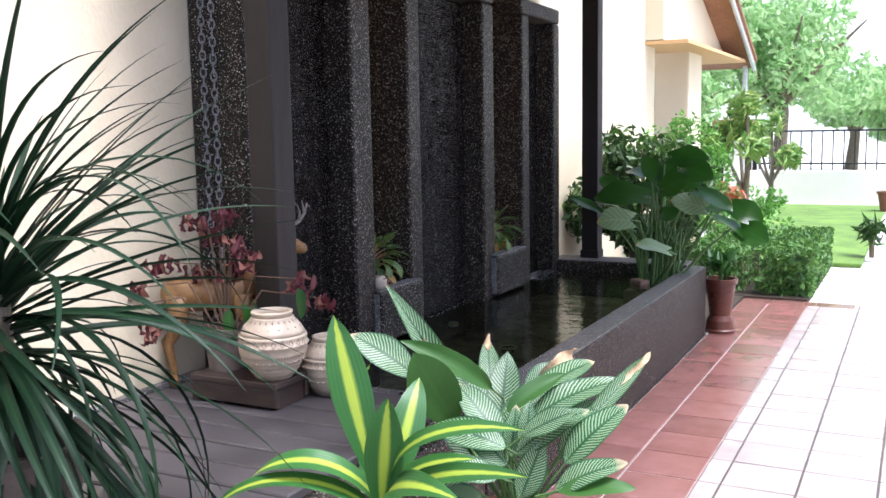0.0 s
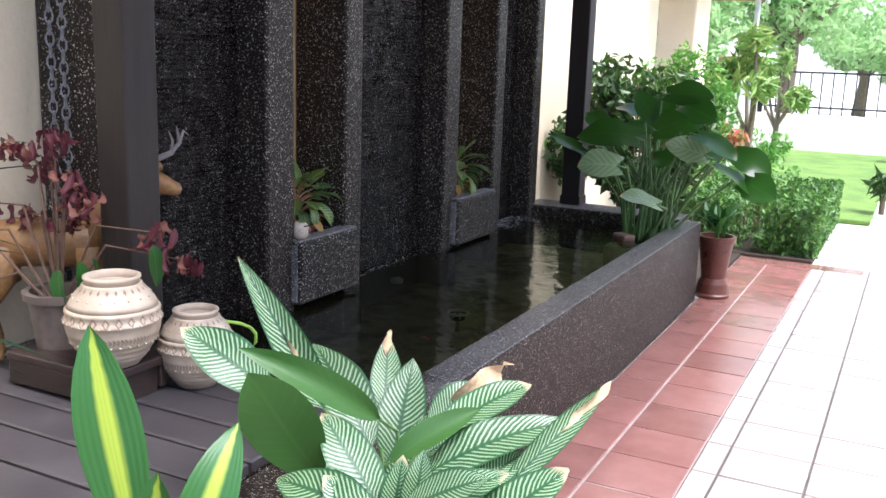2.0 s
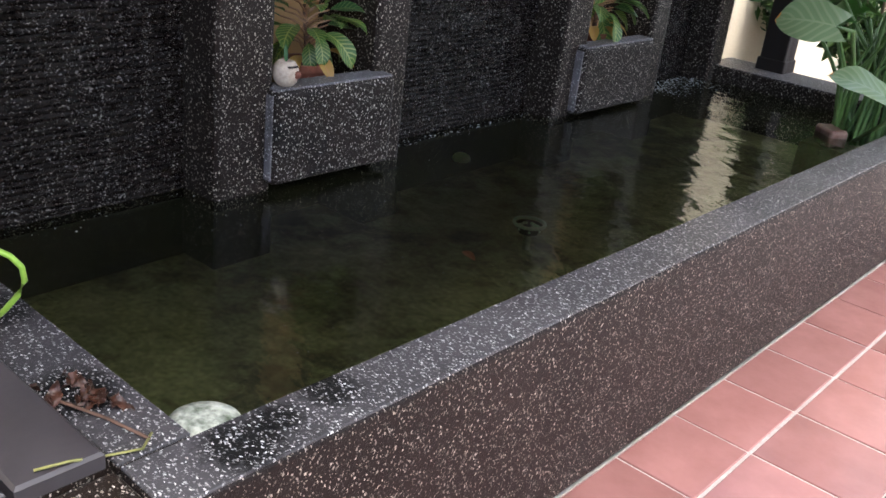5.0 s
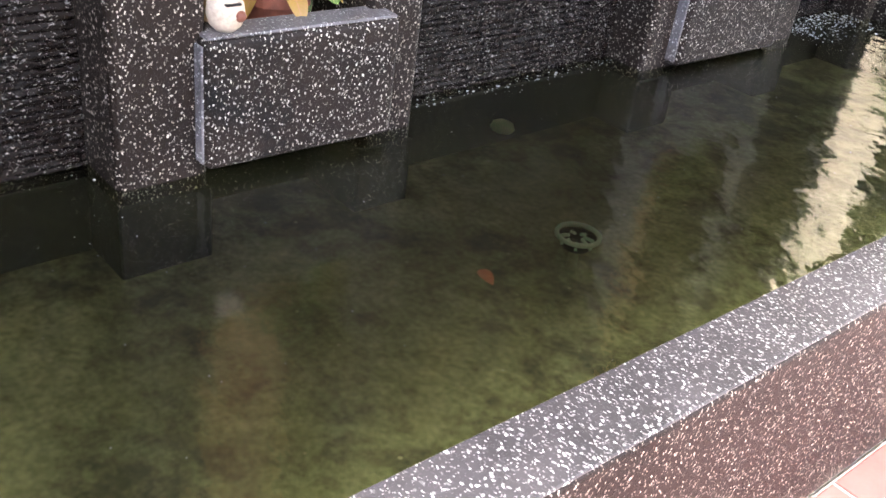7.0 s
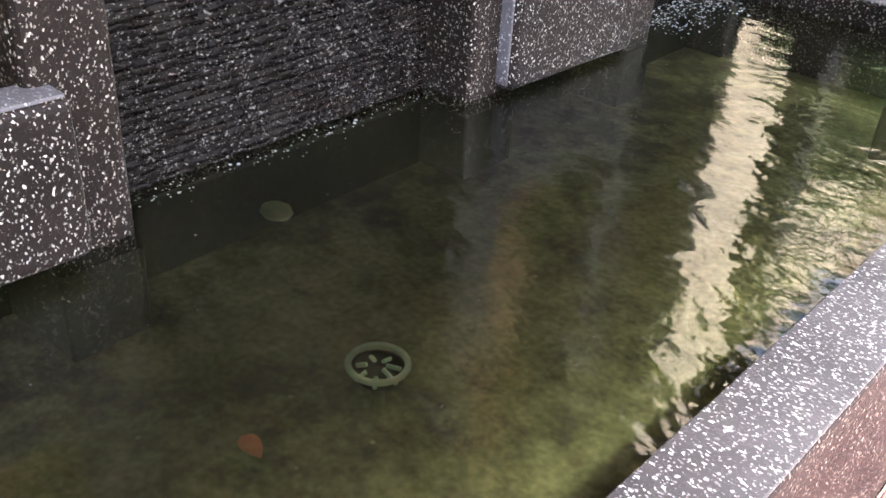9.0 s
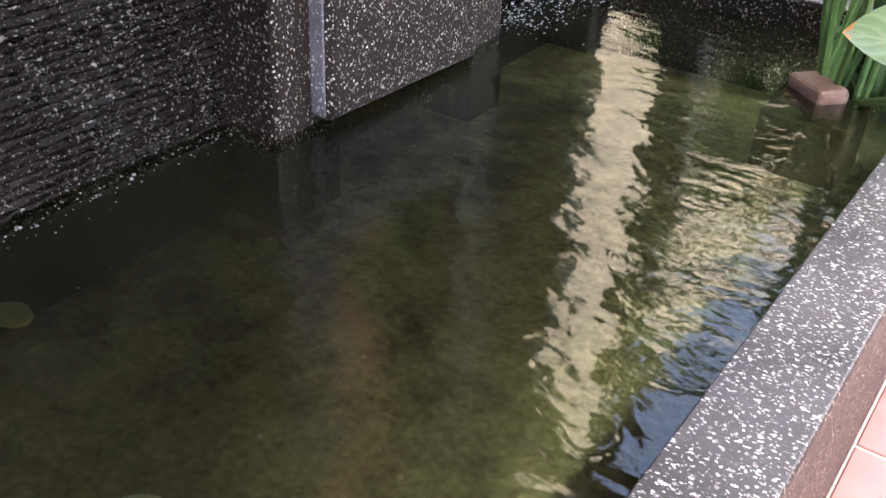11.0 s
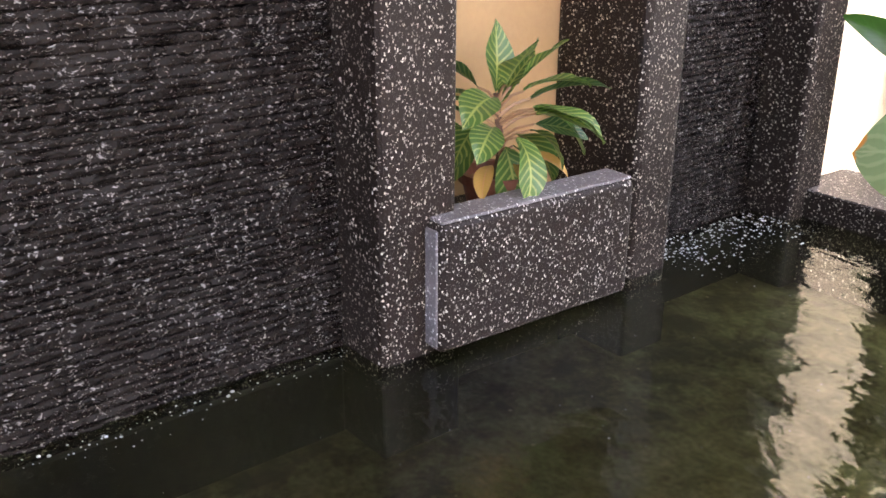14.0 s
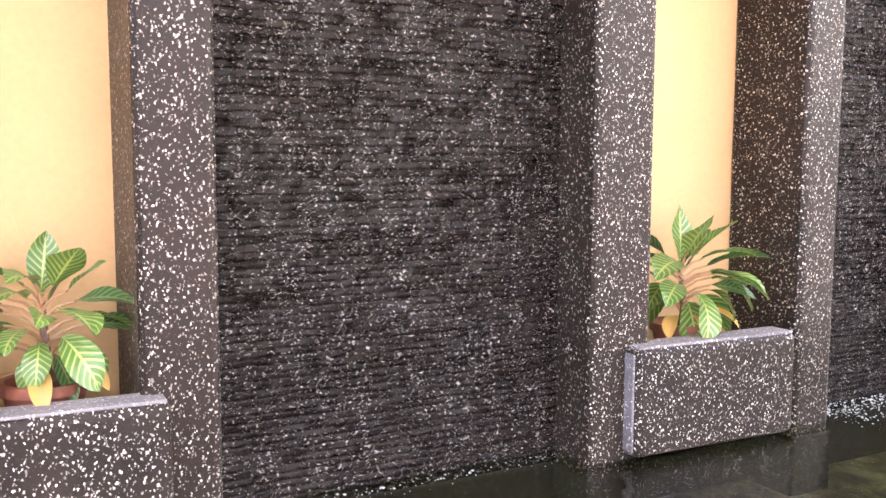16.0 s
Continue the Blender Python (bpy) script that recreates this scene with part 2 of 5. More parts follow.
def water_mat():
    m = bpy.data.materials.new("pond_water")
    m.use_nodes = True
    nt = m.node_tree
    nt.nodes.remove(nt.nodes["Principled BSDF"])
    out = nt.nodes["Material Output"]
    v = coords(nt)
    sep = node(nt, "SeparateXYZ", {0: v})
    # ripples spread from the foot of the third fall, calmer towards the near end
    near = node(nt, "MapRange", {"Value": sep.outputs[1], 1: 4.0, 2: 6.6, 3: 0.40, 4: 0.85})
    wst = node(nt, "Mapping", {"Vector": v, "Scale": (1.0, 1.5, 1.0)}).outputs[0]
    n1 = node(nt, "TexNoise", {"Vector": wst, "Scale": 7.5, "Detail": 2, "Distortion": 0.3})
    n2 = node(nt, "TexNoise", {"Vector": wst, "Scale": 24.0, "Detail": 2, "Distortion": 0.5})
    s = node(nt, "Math", {0: n2.outputs[0], 1: 0.24}, operation="MULTIPLY")
    h = node(nt, "Math", {0: n1.outputs[0], 1: s.outputs[0]}, operation="ADD")
    h2 = node(nt, "Math", {0: h.outputs[0], 1: near.outputs[0]}, operation="MULTIPLY")
    bm_ = node(nt, "Bump", {"Height": h2.outputs[0], "Strength": 0.42, "Distance": 0.02})
    fr = node(nt, "Fresnel", {"IOR": 1.6, "Normal": bm_.outputs[0]})
    gl = node(nt, "BsdfGlossy", {"Roughness": 0.0, "Normal": bm_.outputs[0]})
    tr = node(nt, "BsdfTransparent", {"Color": (0.72, 0.75, 0.60, 1)})
    cloud = node(nt, "TexNoise", {"Vector": v, "Scale": 3.5, "Detail": 8, "Roughness": 0.7})
    murk = node(nt, "BsdfDiffuse", {"Color": ramp(nt, cloud.outputs[0], [(0.35, (0.03, 0.034, 0.020)), (0.7, (0.19, 0.19, 0.095))])})
    body = node(nt, "MixShader", {0: 0.08, 1: tr.outputs[0], 2: murk.outputs[0]})
    mx = node(nt, "MixShader", {0: fr.outputs[0], 1: body.outputs[0], 2: gl.outputs[0]})
    nt.links.new(mx.outputs[0], out.inputs[0])
    return m


M_WATER = water_mat()

def silt_mat():
    """Pond bottom: brown-green silt in soft clouds, with dark patches and pale specks; shade by the water walls is
    painted in.
    """
    m, nt, b = mat("pond_silt", 0.9)
    v = coords(nt)
    big = node(nt, "TexNoise", {"Vector": v, "Scale": 2.6, "Detail": 4, "Roughness": 0.6, "Distortion": 0.5})
    mid = node(nt, "TexNoise", {"Vector": v, "Scale": 14.0, "Detail": 8, "Roughness": 0.7})
    fine = node(nt, "TexNoise", {"Vector": v, "Scale": 70.0, "Detail": 4})
    h = node(nt, "Math", {0: big.outputs[0], 1: node(nt, "Math", {0: mid.outputs[0], 1: 0.8}, operation="MULTIPLY").outputs[0]}, operation="ADD").outputs[0]
    c = ramp(nt, node(nt, "MapRange", {"Value": h, 1: 0.66, 2: 1.16}).outputs[0], [(0.12, (0.10, 0.10, 0.062)), (0.5, (0.26, 0.275, 0.15)), (0.95, (0.40, 0.42, 0.245))])
    c = mixc(nt, 0.45, c, ramp(nt, fine.outputs[0], [(0.3, grey(0.2)), (0.7, grey(0.8))]), "OVERLAY")
    vo = node(nt, "TexVoronoi", {"Vector": v, "Scale": 24.0})
    speck = node(nt, "Math", {0: ramp(nt, vo.outputs["Distance"], [(0.09, grey(1)), (0.13, grey(0))]), 1: ramp(nt, node(nt, "SeparateColor", {0: vo.outputs["Color"]}).outputs[0], [(0.8, grey(0)), (0.84, grey(1))])}, operation="MULTIPLY").outputs[0]
    # ragged darkening towards the water walls: shade put into the silt colour
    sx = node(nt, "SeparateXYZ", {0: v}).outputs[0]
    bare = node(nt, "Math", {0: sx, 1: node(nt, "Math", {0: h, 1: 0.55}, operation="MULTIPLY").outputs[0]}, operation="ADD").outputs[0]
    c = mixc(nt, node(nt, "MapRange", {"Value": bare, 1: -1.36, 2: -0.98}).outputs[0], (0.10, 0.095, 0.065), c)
    nt.links.new(mixc(nt, speck, c, (0.42, 0.40, 0.26)), b.inputs["Base Color"])
    bump(nt, b, mid.outputs[0], 0.6, 0.01)
    return m


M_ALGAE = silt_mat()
# near-black colour that stands for murk and shade under water
M_UNDERWATER_DARK = stained("underwater_dark", (0.008, 0.008, 0.006), (0.025, 0.024, 0.014), 6, 0.9, 60, 0.5)


def leaf_mat(name, kind, a, b_, c=None, rough=0.4, trans=0.25):
    """Leaf colours from the leaf's own coordinates: u across from -1 to 1, v along."""
    m, nt, b = mat(name, rough)
    uv = node(nt, "UVMap", uv_map="leaf")
    s = node(nt, "SeparateXYZ", {0: uv.outputs[0]})
    au = node(nt, "Math", {0: s.outputs[0]}, operation="ABSOLUTE").outputs[0]
    oi = node(nt, "ObjectInfo")
    no = node(nt, "TexNoise", {"Vector": coords(nt), "Scale": 25.0, "Detail": 5})
    if kind == "plain":
        mid = ramp(nt, au, [(0.03, grey(1)), (0.08, grey(0))])
        vein = node(nt, "Math", {0: node(nt, "Math", {0: s.outputs[1], 1: 26.0}, operation="MULTIPLY").outputs[0], 1: node(nt, "Math", {0: au, 1: 4.5}, operation="MULTIPLY").outputs[0]}, operation="SUBTRACT").outputs[0]
        sn = node(nt, "Math", {0: node(nt, "Math", {0: vein, 1: 3.0}, operation="MULTIPLY").outputs[0]}, operation="SINE").outputs[0]
        vs = ramp(nt, sn, [(0.7, grey(0)), (1.0, grey(0.5))])
        pat = node(nt, "Math", {0: mid, 1: vs}, operation="MAXIMUM").outputs[0]
        hgt = sn
    elif kind == "pinstripe":
        ph = node(nt, "Math", {0: node(nt, "Math", {0: s.outputs[1], 1: 132.0}, operation="MULTIPLY").outputs[0], 1: node(nt, "Math", {0: au, 1: 25.0}, operation="MULTIPLY").outputs[0]}, operation="SUBTRACT").outputs[0]
        wv = node(nt, "Math", {0: ph, 1: node(nt, "Math", {0: no.outputs[0], 1: 6.0}, operation="MULTIPLY").outputs[0]}, operation="ADD").outputs[0]
        sn = node(nt, "Math", {0: wv}, operation="SINE").outputs[0]
        st = ramp(nt, sn, [(0.05, grey(0)), (0.45, grey(0.8)), (0.95, grey(1))])
        mid = ramp(nt, au, [(0.05, grey(0)), (0.13, grey(1))])
        edge = ramp(nt, au, [(0.84, grey(1)), (0.93, grey(0))])
        pat = node(nt, "Math", {0: node(nt, "Math", {0: st, 1: mid}, operation="MULTIPLY").outputs[0], 1: edge}, operation="MULTIPLY").outputs[0]
        hgt = sn
    elif kind == "broad":
        ph = node(nt, "Math", {0: node(nt, "Math", {0: s.outputs[1], 1: 40.0}, operation="MULTIPLY").outputs[0], 1: node(nt, "Math", {0: au, 1: 14.0}, operation="MULTIPLY").outputs[0]}, operation="SUBTRACT").outputs[0]
        sn = node(nt, "Math", {0: ph}, operation="SINE").outputs[0]
        mid = ramp(nt, au, [(0.02, grey(1)), (0.07, grey(0))])
        pat = node(nt, "Math", {0: mid, 1: ramp(nt, sn, [(0.1, grey(0)), (0.9, grey(0.7))])}, operation="MAXIMUM").outputs[0]
        hgt = sn
    elif kind == "band":
        pat = ramp(nt, au, [(0.16, grey(1)), (0.34, grey(0))])
        hgt = node(nt, "Math", {0: node(nt, "Math", {0: au, 1: 30.0}, operation="MULTIPLY").outputs[0]}, operation="SINE").outputs[0]
    else:
        ph = node(nt, "Math", {0: node(nt, "Math", {0: s.outputs[1], 1: 55.0}, operation="MULTIPLY").outputs[0], 1: node(nt, "Math", {0: au, 1: 12.0}, operation="MULTIPLY").outputs[0]}, operation="SUBTRACT").outputs[0]
        sn = node(nt, "Math", {0: ph}, operation="SINE").outputs[0]
        st = ramp(nt, node(nt, "Math", {0: sn, 1: no.outputs[0]}, operation="MULTIPLY").outputs[0], [(0.12, grey(0)), (0.5, grey(0.75))])
        mid = ramp(nt, au, [(0.04, grey(1)), (0.1, grey(0))])
        pat = node(nt, "Math", {0: st, 1: mid}, operation="MAXIMUM").outputs[0]
        hgt = sn
    col = mixc(nt, pat, a, b_)
    tone = ramp(nt, oi.outputs["Random"], [(0.0, grey(0.4)), (1.0, grey(0.6))])
    col = mixc(nt, 0.6, col, tone, "OVERLAY")
    if c is not None:
        # dry brown tip and edges
        w = node(nt, "Math", {0: node(nt, "Math", {0: s.outputs[1], 1: node(nt, "Math", {0: no.outputs[0], 1: 0.35}, operation="MULTIPLY").outputs[0]}, operation="ADD").outputs[0], 1: node(nt, "Math", {0: au, 1: 0.06}, operation="MULTIPLY").outputs[0]}, operation="ADD").outputs[0]
        lim = node(nt, "Math", {0: node(nt, "Math", {0: oi.outputs["Random"], 1: 0.18}, operation="MULTIPLY").outputs[0], 1: w}, operation="ADD").outputs[0]
        col = mixc(nt, node(nt, "MapRange", {"Value": lim, 1: 1.30 if kind == "broad" else 1.25, 2: 1.34 if kind == "broad" else 1.34}).outputs[0], col, c)
    nt.links.new(col, b.inputs["Base Color"])
    bump(nt, b, hgt, 0.02 if kind == "plain" else 0.12, 0.003)
    tb = node(nt, "BsdfTranslucent", {"Color": col})
    mx = node(nt, "MixShader", {0: trans, 1: b.outputs[0], 2: tb.outputs[0]})
    nt.links.new(mx.outputs[0], nt.nodes["Material Output"].inputs[0])
    return m


M_CAL = leaf_mat("pinstripe_leaf", "pinstripe", (0.024, 0.085, 0.028), (0.28, 0.39, 0.225), (0.50, 0.40, 0.25))
M_CAL_BACK = leaf_mat("plain_green_leaf", "plain", (0.040, 0.115, 0.018), (0.046, 0.13, 0.021), rough=0.5)
M_DRAC = leaf_mat("yellow_banded_leaf", "band", (0.036, 0.13, 0.026), (0.36, 0.46, 0.05))
M_PHIL = leaf_mat("dark_glossy_leaf", "plain", (0.028, 0.098, 0.012), (0.036, 0.115, 0.017), rough=0.3, trans=0.42)
M_PHIL_PALE = leaf_mat("pale_broad_leaf", "broad", (0.15, 0.225, 0.11), (0.215, 0.29, 0.16), (0.50, 0.22, 0.05), rough=0.26, trans=0.25)
M_CROT = leaf_mat("croton_leaf", "vein", (0.075, 0.16, 0.035), (0.36, 0.42, 0.12), rough=0.3)
M_CROT_D = leaf_mat("dark_croton_leaf", "vein", (0.035, 0.10, 0.03), (0.20, 0.26, 0.09))
M_CROTSTALK = stained("pinkish_stalk", (0.30, 0.16, 0.08), (0.42, 0.26, 0.14), 12, 0.5, 40, 0.1)
M_CROT_Y = leaf_mat("yellowing_leaf", "plain", (0.44, 0.27, 0.07), (0.5, 0.26, 0.12))
M_SPIKE = leaf_mat("spiky_leaf", "band", (0.008, 0.024, 0.010), (0.014, 0.036, 0.015), rough=0.42, trans=0.12)
M_SPIKE.node_tree.nodes["Principled BSDF"].inputs["Specular IOR Level"].default_value = 0.22
M_WITHER = leaf_mat("withered_leaf", "plain", (0.085, 0.010, 0.018), (0.16, 0.03, 0.035), rough=0.6)
M_WITHER_PALE = leaf_mat("dry_curled_leaf", "plain", (0.22, 0.09, 0.065), (0.30, 0.07, 0.06), rough=0.7)
M_GREENLEAF = leaf_mat("green_shrub_leaf", "plain", (0.03, 0.11, 0.02), (0.06, 0.17, 0.03))
M_STEM = stained("leaf_stalk", (0.05, 0.11, 0.025), (0.10, 0.19, 0.05), 10, 0.5, 40, 0.1)
M_TWIG = stained("dry_twig", (0.09, 0.05, 0.03), (0.17, 0.10, 0.07), 20, 0.8, 90, 0.3)


def bush_mat(name, a, b_, rough=0.45, trans=0.3):
    m, nt, b = mat(name, rough)
    g = node(nt, "NewGeometry")
    col = ramp(nt, g.outputs["Random Per Island"], [(0.0, a), (0.6, tuple((x + y) / 2 for x, y in zip(a, b_))), (1.0, b_)])
    nt.links.new(col, b.inputs["Base Color"])
    tb = node(nt, "BsdfTranslucent", {"Color": col})
    mx = node(nt, "MixShader", {0: trans, 1: b.outputs[0], 2: tb.outputs[0]})
    nt.links.new(mx.outputs[0], nt.nodes["Material Output"].inputs[0])
    return m


M_BUSH_DARK = bush_mat("dark_bush_leaves", (0.02, 0.05, 0.012), (0.08, 0.16, 0.03))
M_BUSH_LIGHT = bush_mat("light_bush_leaves", (0.07, 0.2, 0.03), (0.2, 0.42, 0.07))
# leaf green paled so the far crowns carry the haze and glare
M_TREE_HAZED = bush_mat("tree_leaves_hazed", (0.20, 0.38, 0.12), (0.48, 0.64, 0.32), trans=0.45)
M_HEDGE = bush_mat("hedge_leaves", (0.035, 0.10, 0.018), (0.15, 0.30, 0.06))
M_REDLEAF = bush_mat("red_shrub_leaves", (0.10, 0.16, 0.04), (0.55, 0.12, 0.07))
M_DRYLEAF = stained("dry_tan_leaf", (0.34, 0.21, 0.11), (0.62, 0.47, 0.30), 30, 0.75, 90, 0.6)
M_CORDY = bush_mat("cordyline_leaves", (0.10, 0.24, 0.04), (0.4, 0.5, 0.15))


def pot_mat():
    """Pale glazed pot with stamped bands: diamonds, dots and ribs round the body."""
    m, nt, b = mat("stamped_cream_pot", 0.42)
    tc = node(nt, "TexCoord")
    s = node(nt, "SeparateXYZ", {0: tc.outputs["Object"]})
    ang = node(nt, "Math", {0: s.outputs[1], 1: s.outputs[0]}, operation="ARCTAN2").outputs[0]
    au = node(nt, "Math", {0: ang, 1: 24 / 6.2832}, operation="MULTIPLY").outputs[0]
    fr = node(nt, "Math", {0: au}, operation="FRACT").outputs[0]
    fx = node(nt, "Math", {0: node(nt, "Math", {0: fr, 1: 0.5}, operation="SUBTRACT").outputs[0]}, operation="ABSOLUTE").outputs[0]

    def band(z, h):
        d = node(nt, "Math", {0: node(nt, "Math", {0: s.outputs[2], 1: z}, operation="SUBTRACT").outputs[0]}, operation="ABSOLUTE").outputs[0]
        return node(nt, "Math", {0: d, 1: h}, operation="DIVIDE").outputs[0]

    d1 = node(nt, "Math", {0: band(0.135, 0.045), 1: fx}, operation="ADD").outputs[0]
    diamonds = ramp(nt, d1, [(0.16, grey(0)), (0.2, grey(1)), (0.28, grey(1)), (0.32, grey(0.35)), (0.4, grey(0))])
    d2 = node(nt, "Math", {0: band(0.205, 0.03), 1: fx}, operation="ADD").outputs[0]
    dots = ramp(nt, d2, [(0.18, grey(1)), (0.24, grey(0))])
    d3 = node(nt, "Math", {0: band(0.085, 0.012), 1: node(nt, "Math", {0: node(nt, "Math", {0: node(nt, "Math", {0: au, 1: 3.0}, operation="MULTIPLY").outputs[0]}, operation="FRACT").outputs[0], 1: 0.5}, operation="SUBTRACT").outputs[0]}, operation="ADD").outputs[0]
    beads = ramp(nt, d3, [(0.2, grey(0.7)), (0.35, grey(0))])
    pat = node(nt, "Math", {0: node(nt, "Math", {0: diamonds, 1: dots}, operation="MAXIMUM").outputs[0], 1: beads}, operation="MAXIMUM").outputs[0]
    no = node(nt, "TexNoise", {"Vector": tc.outputs["Object"], "Scale": 14.0, "Detail": 6})
    base = ramp(nt, no.outputs[0], [(0.3, (0.40, 0.31, 0.23)), (0.7, (0.60, 0.50, 0.39))])
    nt.links.new(mixc(nt, node(nt, "Math", {0: pat, 1: 0.75}, operation="MULTIPLY").outputs[0], base, (0.22, 0.13, 0.09)), b.inputs["Base Color"])
    inv = node(nt, "Math", {0: 1.0, 1: pat}, operation="SUBTRACT").outputs[0]
    bump(nt, b, inv, 0.6, 0.003)
    return m


M_POT = pot_mat()


# ---- building helpers ----
def link(name, bm, material, parent=None, label="", smooth=False):
    me = bpy.data.meshes.new(name)
    bm.to_mesh(me)
    bm.free()
    if smooth:
        me.polygons.foreach_set("use_smooth", [True] * len(me.polygons))
    if material:
        me.materials.append(material)
    ob = new(name, me)
    if parent is not None:
        ob.parent = parent
    if label:
        ob["label"] = label
    return ob


def part(name, bm, material, parent, label="", smooth=False):
    return link(name, bm, material, parent, label, smooth)


def thing(name, label, category, group="", kind="", at=None):
    e = new(name)
    if at is not None:
        e.matrix_basis = at
    return tagged(e, label, category, group, kind)


def box(x0, x1, y0, y1, z0, z1, bev=0.0, segs=2, bm=None):
    made = bmesh.new()
    bmesh.ops.create_cube(made, size=1.0, matrix=Matrix.Translation(((x0 + x1) / 2, (y0 + y1) / 2, (z0 + z1) / 2)) @ Matrix.Diagonal((x1 - x0, y1 - y0, z1 - z0, 1)))
    if bev:
        bmesh.ops.bevel(made, geom=made.edges[:], offset=bev, segments=segs, affect="EDGES", profile=0.5)
    if bm is None:
        return made
    tmp = bpy.data.meshes.new("tmp")
    made.to_mesh(tmp)
    made.free()
    bm.from_mesh(tmp)
    bpy.data.meshes.remove(tmp)
    return bm


def lathe(profile, segs=40, bm=None):
    bm = bm or bmesh.new()
    rings = []
    for r, z in profile:
        rings.append([bm.verts.new((r * math.cos(2 * math.pi * i / segs), r * math.sin(2 * math.pi * i / segs), z)) for i in range(segs)])
    for a, b in zip(rings, rings[1:]):
        for i in range(segs):
            bm.faces.new((a[i], a[(i + 1) % segs], b[(i + 1) % segs], b[i]))
    for ring, flip in ((rings[0], True), (rings[-1], False)):
        f = bm.faces.new(ring[::-1] if flip else ring)
    bmesh.ops.recalc_face_normals(bm, faces=bm.faces[:])
    return bm


def tube(points, radii, segs=8, bm=None):
    bm = bm or bmesh.new()
    rings = []
    pts = [Vector(p) for p in points]
    for i, p in enumerate(pts):
        d = (pts[min(i + 1, len(pts) - 1)] - pts[max(i - 1, 0)]).normalized()
        u = d.cross(Vector((0.31, 0.17, 0.93))).normalized()
        w = d.cross(u)
        r = radii[i] if isinstance(radii, (list, tuple)) else radii
        rings.append([bm.verts.new(p + r * (math.cos(2 * math.pi * k / segs) * u + math.sin(2 * math.pi * k / segs) * w)) for k in range(segs)])
    for a, b in zip(rings, rings[1:]):
        for k in range(segs):
            bm.faces.new((a[k], a[(k + 1) % segs], b[(k + 1) % segs], b[k]))
    bm.faces.new(rings[0][::-1])
    bm.faces.new(rings[-1])
    return bm


def leaf_mesh(name, length, width, droop, fold, material, peak=0.4, notch=0.0, wave=0.0, twist=0.0, seed=0, n=12):
    """A leaf along +x with its face up: curved down by droop (radians over its length), folded along the midrib."""
    rng = random.Random(seed)
    me = bpy.data.meshes.new(name)
    cols = (-1, -0.5, 0, 0.5, 1)
    verts, uvs, faces = [], [], []
    x = z = 0.0
    ph = rng.random() * 6
    for i in range(n + 1):
        v = i / n
        ang = -droop * v
        if i:
            x += length / n * math.cos(ang)
            z += length / n * math.sin(ang)
        w = width / 2 * (math.sin(math.pi * v ** (math.log(0.5) / math.log(peak))) ** 0.75 if 0 < v < 1 else 0.02)
        if notch and v < 0.25:
            w = width / 2 * (0.55 + 1.2 * v)
        tw = twist * v
        for c in cols:
            lift = abs(c) * w * math.sin(fold) + wave * width * math.sin(9 * v + ph + c) * abs(c)
            yy = c * w * math.cos(fold)
            back = -notch * length * abs(c) * (1 - v / 0.25) if notch and v < 0.25 else 0.0
            verts.append((x + math.sin(-ang) * lift + back, yy * math.cos(tw) - lift * math.sin(tw), z + math.cos(ang) * lift * math.cos(tw) + yy * math.sin(tw)))
            uvs.append((c, v))
    k = len(cols)
    for i in range(n):
        for j in range(k - 1):
            a = i * k + j
            faces.append((a, a + k, a + k + 1, a + 1))
    me.from_pydata(verts, [], faces)
    lay = me.uv_layers.new(name="leaf")
    for lp in me.loops:
        lay.data[lp.index].uv = uvs[lp.vertex_index]
    me.polygons.foreach_set("use_smooth", [True] * len(me.polygons))
    me.materials.append(material)
    return me


def aim(p, az, el, roll=0.0, s=1.0):
    """A pose at p with +x turned to the heading az and raised by el (degrees)."""
    return Matrix.Translation(p) @ Euler((0, 0, radians(az))).to_matrix().to_4x4() @ Euler((0, -radians(el), 0)).to_matrix().to_4x4() @ Euler((radians(roll), 0, 0)).to_matrix().to_4x4() @ Matrix.Scale(s, 4)


def put_leaf(me, parent, m, name="leaf"):
    ob = new(name, me)
    ob.parent = parent
    ob.matrix_basis = m
    return ob


def span_leaf(parent, base, tip, width, droop, material, face=(0.45, -0.72, 0.52), name="leaf", peak=0.45, fold=0.2, wave=0.03, twist=0.0, notch=0.0, root=None, r=0.005):
    """A leaf from base to tip, arched by droop, its upper side turned towards face; root: where its stalk starts."""
    base, tip = Vector(base), Vector(tip)
    d = tip - base
    half = max(droop / 2, 0.01)
    me = leaf_mesh(name, d.length * half / math.sin(half), width, droop, fold, material, peak, notch, wave, twist, seed=int(abs(tip.x * 997 + tip.z * 613)), n=14)
    x = d.normalized()
    z = (Vector(face) - x * Vector(face).dot(x)).normalized()
    m = Matrix((x, z.cross(x), z)).transposed().to_4x4()
    m.translation = base
    m = m @ Euler((0, -droop / 2, 0)).to_matrix().to_4x4()
    put_leaf(me, parent, m, name)
    if root is not None:
        root = Vector(root)
        way = (m.to_3x3() @ Vector((1, 0, 0))).normalized()
        mid = base - way * min((base - root).length * 0.4, 0.10)
        part("stalk", tube([root, root.lerp(mid, 0.6) + Vector((0, 0, 0.01)), mid.lerp(base, 0.4), base], [r, r * 0.9, r * 0.8, r * 0.6], 6), M_STEM, parent)


